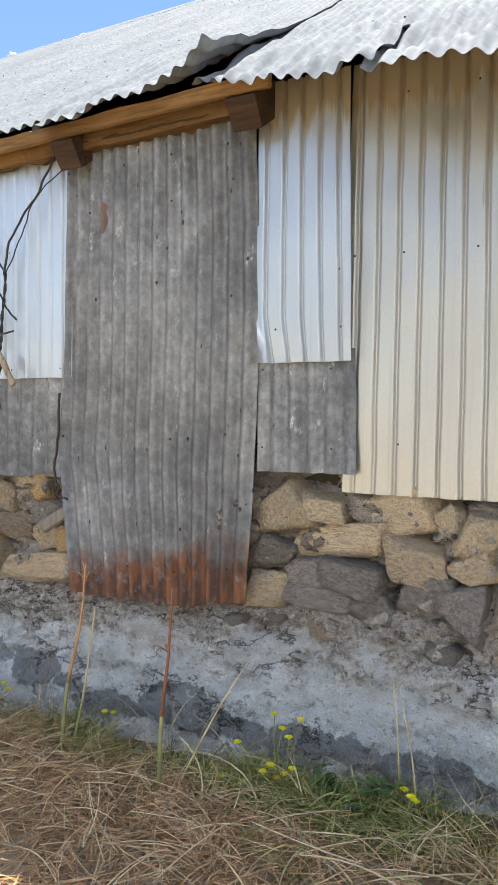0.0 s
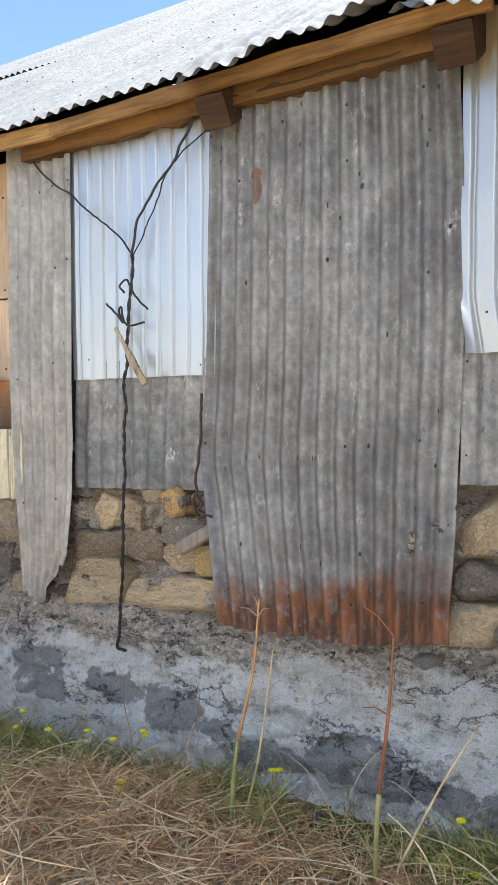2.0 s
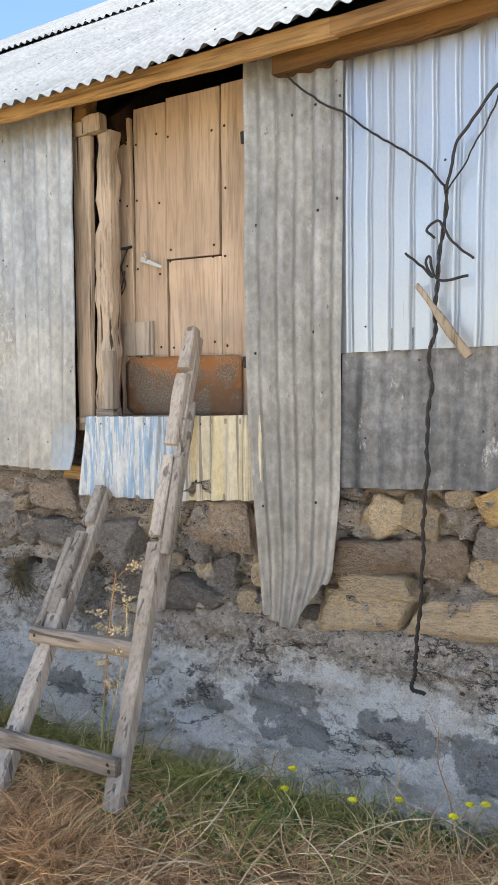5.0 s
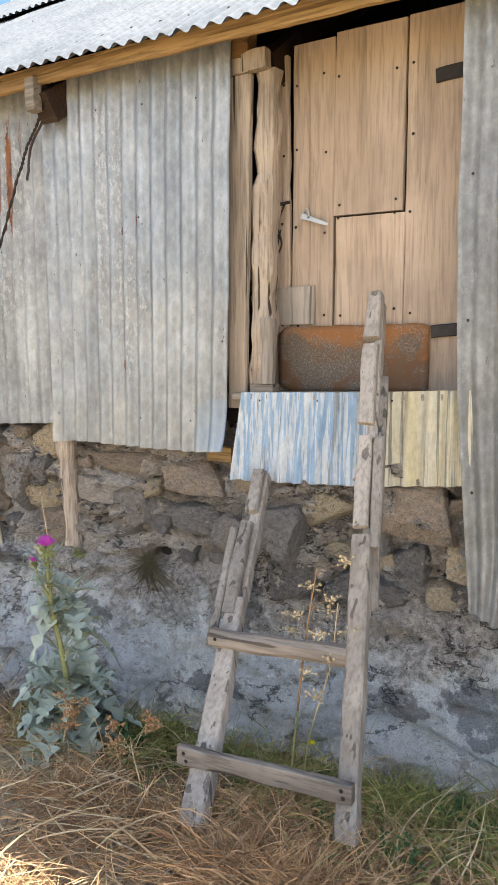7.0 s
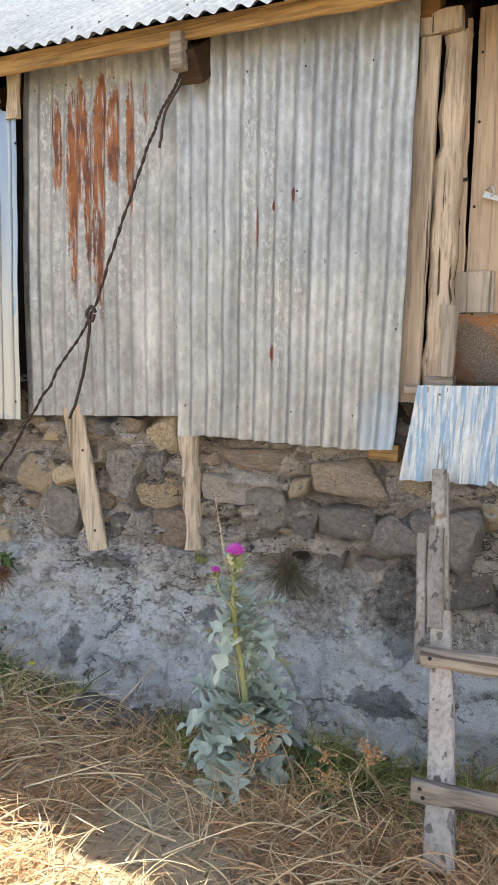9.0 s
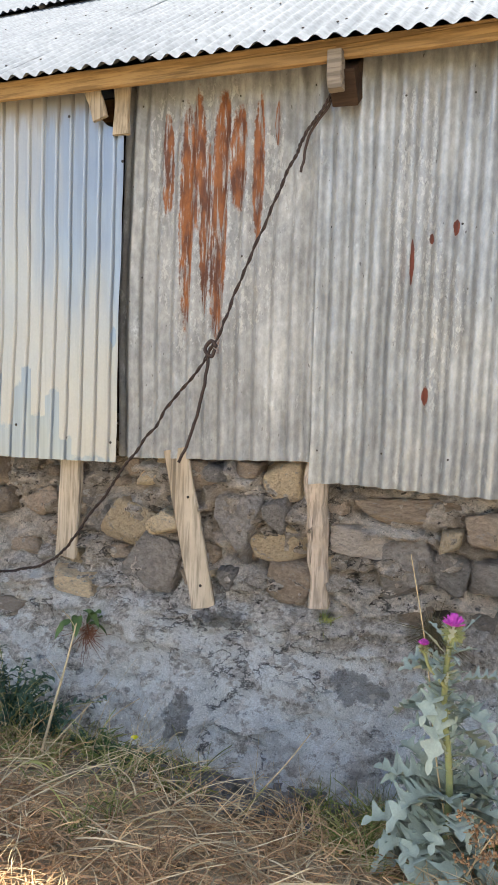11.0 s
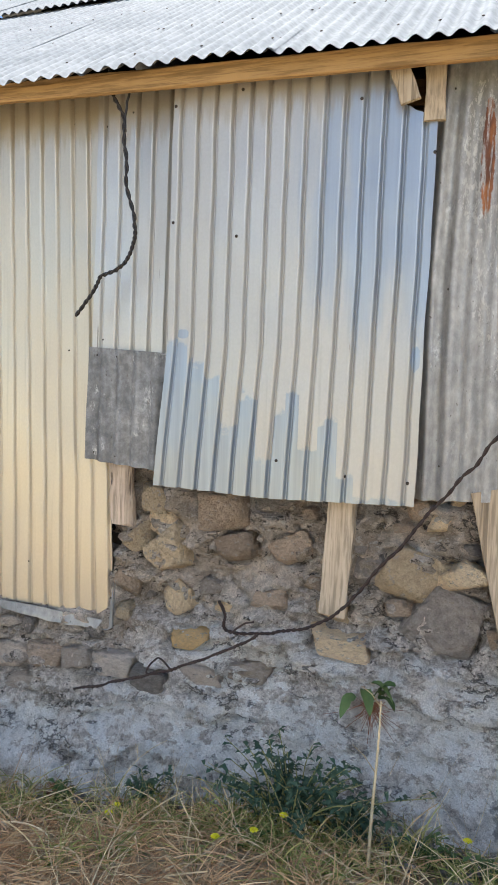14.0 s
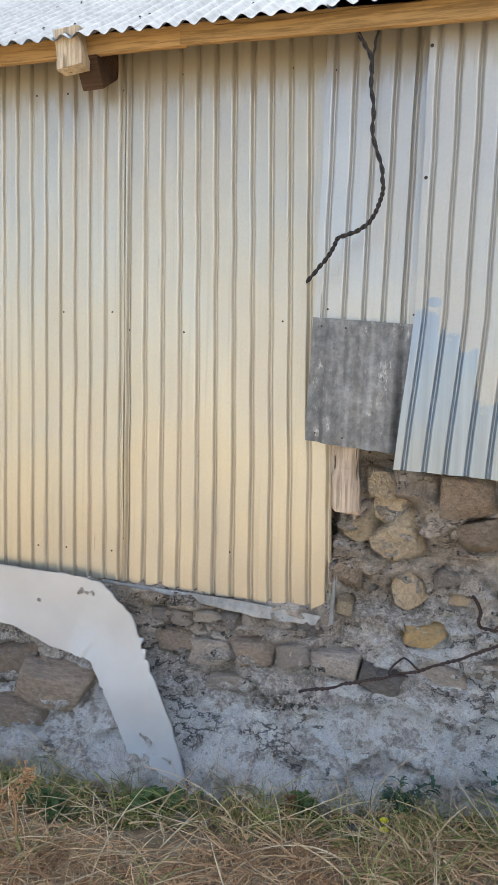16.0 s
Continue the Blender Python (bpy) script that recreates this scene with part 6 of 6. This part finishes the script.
stalk("dry orange weed with seed clusters", -8.80, 1.78, 0.30, (-0.06, 0.0), 6, ("stalkg", "stalk"), 0.006, seed=13, heads="stalk")
stalk("thin dry weed before the limewashed wall", -2.55, 2.52, 0.40, (0.05, 0.05), 4, ("stalk", "stalk"), 0.003, seed=14)
stalk("thin dry weed before the limewashed wall", -2.86, 2.55, 0.40, (-0.06, 0.05), 4, ("stalk", "stalk"), 0.003, seed=15)
stalk("thin dry weed before the limewashed wall", -3.55, 2.45, 0.25, (0.04, 0.05), 4, ("stalkg", "stalk"), 0.003, seed=16)
stalk("thin dry weed before the limewashed wall", -3.10, 2.42, 0.28, (0.10, 0.02), 4, ("stalkg", "strawp"), 0.003, seed=17)


def flower_plant(x, y, h, stems, seed, leaves=8, spread=0.10):
    q = random.Random(seed)
    ob = empty("wildflower", "small yellow wildflower plant in the grass", "flower", "yellow wildflowers")
    b = Vector((x, y, ground_z(x, y) - 0.005))
    for i in range(stems):
        t = b + Vector((q.gauss(0, spread), q.gauss(0, spread * 0.5), h * q.uniform(0.6, 1.05)))
        st = mesh_of("stem", *tube_data(spline([b, b.lerp(t, 0.5) + Vector((q.uniform(-0.02, 0.02), 0, 0.02)), t], 4), 0.003, 5, 0, 0.0018), "stalkg", True, parent=ob)
        pv = []
        for k in range(9):
            pv.append(leaf_data(t, k * 0.698 + q.uniform(-0.1, 0.1), 0.021, 0.012, 0.35, 0, 0.3, k, 3))
        rv, rf = rounded_rock(i, 4, 6)
        pv.append(([t + w * 0.013 for w in rv], rf))
        mesh_of("flower", *join(pv), "yellow", False, parent=st, label="bright yellow flower")
    lv = []
    for k in range(leaves):
        lv.append(leaf_data(b + Vector((q.gauss(0, 0.02), q.gauss(0, 0.02), q.uniform(0, h * 0.45))), q.uniform(0, 6.28), q.uniform(0.05, 0.11), q.uniform(0.015, 0.035), q.uniform(0.4, 1.0), 3, 0.6, k))
    tagged(mesh_of("foliage", *join(lv), "weed", True, parent=ob), kind="stuff")


for i, (x, y, h, st) in enumerate(((-1.27, 2.52, 0.30, 5), (-1.20, 2.44, 0.14, 4), (-1.33, 2.40, 0.10, 3), (-2.84, 2.50, 0.24, 3), (-3.00, 2.42, 0.22, 2), (-2.20, 2.55, 0.20, 2), (-2.55, 2.30, 0.12, 2), (-3.42, 2.40, 0.20, 2), (-7.12, 2.20, 0.12, 3), (-6.35, 2.38, 0.10, 1), (-7.75, 2.22, 0.10, 2), (-0.75, 2.44, 0.16, 3), (-4.05, 2.45, 0.2, 1))):
    flower_plant(x, y, h, st, 100 + i)


def leafy_weed(x, y, r, h, count, mat, seed, label, size=0.045):
    """A low bush: short stems that carry many small leaves."""
    q = random.Random(seed)
    ob = empty("weed", label, "weed", "leafy weeds")
    b = Vector((x, y, ground_z(x, y)))
    sv, lv = [], []
    for i in range(max(6, count // 14)):
        t = b + Vector((q.gauss(0, r * 0.6), -abs(q.gauss(0, r * 0.35)) + r * 0.1, h * q.uniform(0.35, 1.0)))
        pts = spline([b + Vector((q.gauss(0, r * 0.2), 0, 0)), b.lerp(t, 0.55) + Vector((0, 0, h * 0.1)), t], 4)
        sv.append(tube_data(pts, 0.003, 5, 0, 0.0015))
        for k in range(14):
            p = pts[q.randrange(2, len(pts))]
            lv.append(leaf_data(p, q.uniform(0, 6.28), size * q.uniform(0.5, 1.3), size * q.uniform(0.3, 0.7), q.uniform(0.0, 0.9), 3, 0.5, k, 6))
    tagged(mesh_of("stem_mass", *join(sv), "stalkg", True, parent=ob), kind="stuff")
    tagged(mesh_of("foliage", *join(lv), mat, True, parent=ob), kind="stuff")


leafy_weed(-7.00, 2.40, 0.30, 0.40, 900, "darkweed", 1, "dark blue-green leafy weed against the wall")
leafy_weed(-6.80, 2.38, 0.20, 0.26, 360, "darkweed", 2, "dark blue-green leafy weed against the wall")
leafy_weed(-7.62, 2.42, 0.08, 0.17, 50, "darkweed", 3, "small blue-green leafy weed at the wall", 0.05)
leafy_weed(-7.98, 2.40, 0.07, 0.12, 30, "weed", 4, "small green weed at the wall", 0.05)
leafy_weed(-8.55, 2.34, 0.10, 0.09, 26, "weed", 5, "low broad-leaved green weed under torn flashing", 0.12)
leafy_weed(-3.62, 2.42, 0.22, 0.16, 120, "weed", 6, "low green leafy weed in the grass")
leafy_weed(-3.72, 2.02, 0.16, 0.16, 110, "weed", 7, "low green clover-like weed beside the ladder", 0.03)
leafy_weed(-4.85, 2.22, 0.16, 0.22, 90, "weed", 8, "low green leafy weed beside the thistle")
leafy_weed(-6.45, 2.36, 0.10, 0.12, 50, "weed", 9, "low green leafy weed in the grass")
leafy_weed(-1.00, 2.48, 0.16, 0.18, 70, "weed", 10, "low green leafy weed with broad leaves", 0.07)
leafy_weed(-6.25, 2.30, 0.16, 0.12, 60, "weed", 11, "low green leafy weed in the grass")
leafy_weed(-8.95, 2.20, 0.22, 0.10, 70, "weed", 12, "low green leafy weed in the grass", 0.06)


def dead_tuft(x, z, n, ln, label, mat="moss", seed=0):
    q = random.Random(seed)
    ob = empty("dead_roots", label, "dead plant")
    p = Vector((x, wall_y(x, z) - 0.01, z))
    v = []
    for i in range(n):
        e = p + Vector((q.gauss(0, ln * 0.45), -abs(q.gauss(0.02, 0.03)), q.gauss(-ln * 0.25, ln * 0.45)))
        v.append(tube_data([p + Vector((q.gauss(0, 0.02), 0, q.gauss(0, 0.02))), p.lerp(e, 0.5) + Vector((0, -0.025, 0)), e], 0.0016, 4, 0, 0.0008))
    tagged(mesh_of("root_mass", *join(v), mat, False, parent=ob), kind="stuff")


dead_tuft(-5.21, 0.60, 220, 0.17, "dark dead roots hanging from a hole in the wall", seed=1)
dead_tuft(-6.76, 0.40, 60, 0.13, "red-brown dead creeper hanging on the wall", "redstalk", seed=2)
dead_tuft(-8.02, ground_z(-8.02, 2.45) + 0.05, 80, 0.12, "red-brown dead weed at the wall's foot", "redstalk", seed=3)
dead_tuft(-5.66, 0.58, 40, 0.07, "small mossy tuft under a post", "grass", seed=4)
lv = [leaf_data((-6.82 + 0.03 * i, 2.62, 0.44 + 0.03 * (i % 3)), 4.2 + i, 0.10, 0.05, 0.1, 0, 0.8, i) for i in range(6)]
ob = empty("creeper", "green creeper leaves hanging on the wall", "creeper")
mesh_of("foliage", *join(lv), "weed", True, parent=ob)

# ---- a far cloud ----
cv = []
rc = random.Random(5)
eye0, dist = Vector((0, 0, 1.6)), 1500.0
for cxx, cyy, rr, num in ((-0.88, 0.612, 0.013, 30), (-1.09, 0.612, 0.010, 14)):
    for i in range(num):
        d = Vector((cxx + rc.gauss(0, 0.026), 1.0, cyy + abs(rc.gauss(0, 0.008)) - 0.016))
        rv, rf = rounded_rock(i, 8, 12)
        cv.append(([eye0 + d * dist + w * dist * rr * 2 * rc.uniform(0.4, 1.0) * Vector((1, 1, 1)).length / 1.73 for w in rv], rf))
M["cloud"] = plain("cloud white", (0.85, 0.85, 0.86), 1.0, 0.0, 0.03, 0.01, 0.0)
tagged(mesh_of("backdrop_cloud", *join(cv), "cloud", True), "small white fair-weather cloud beyond the roof", "cloud", kind="structure")
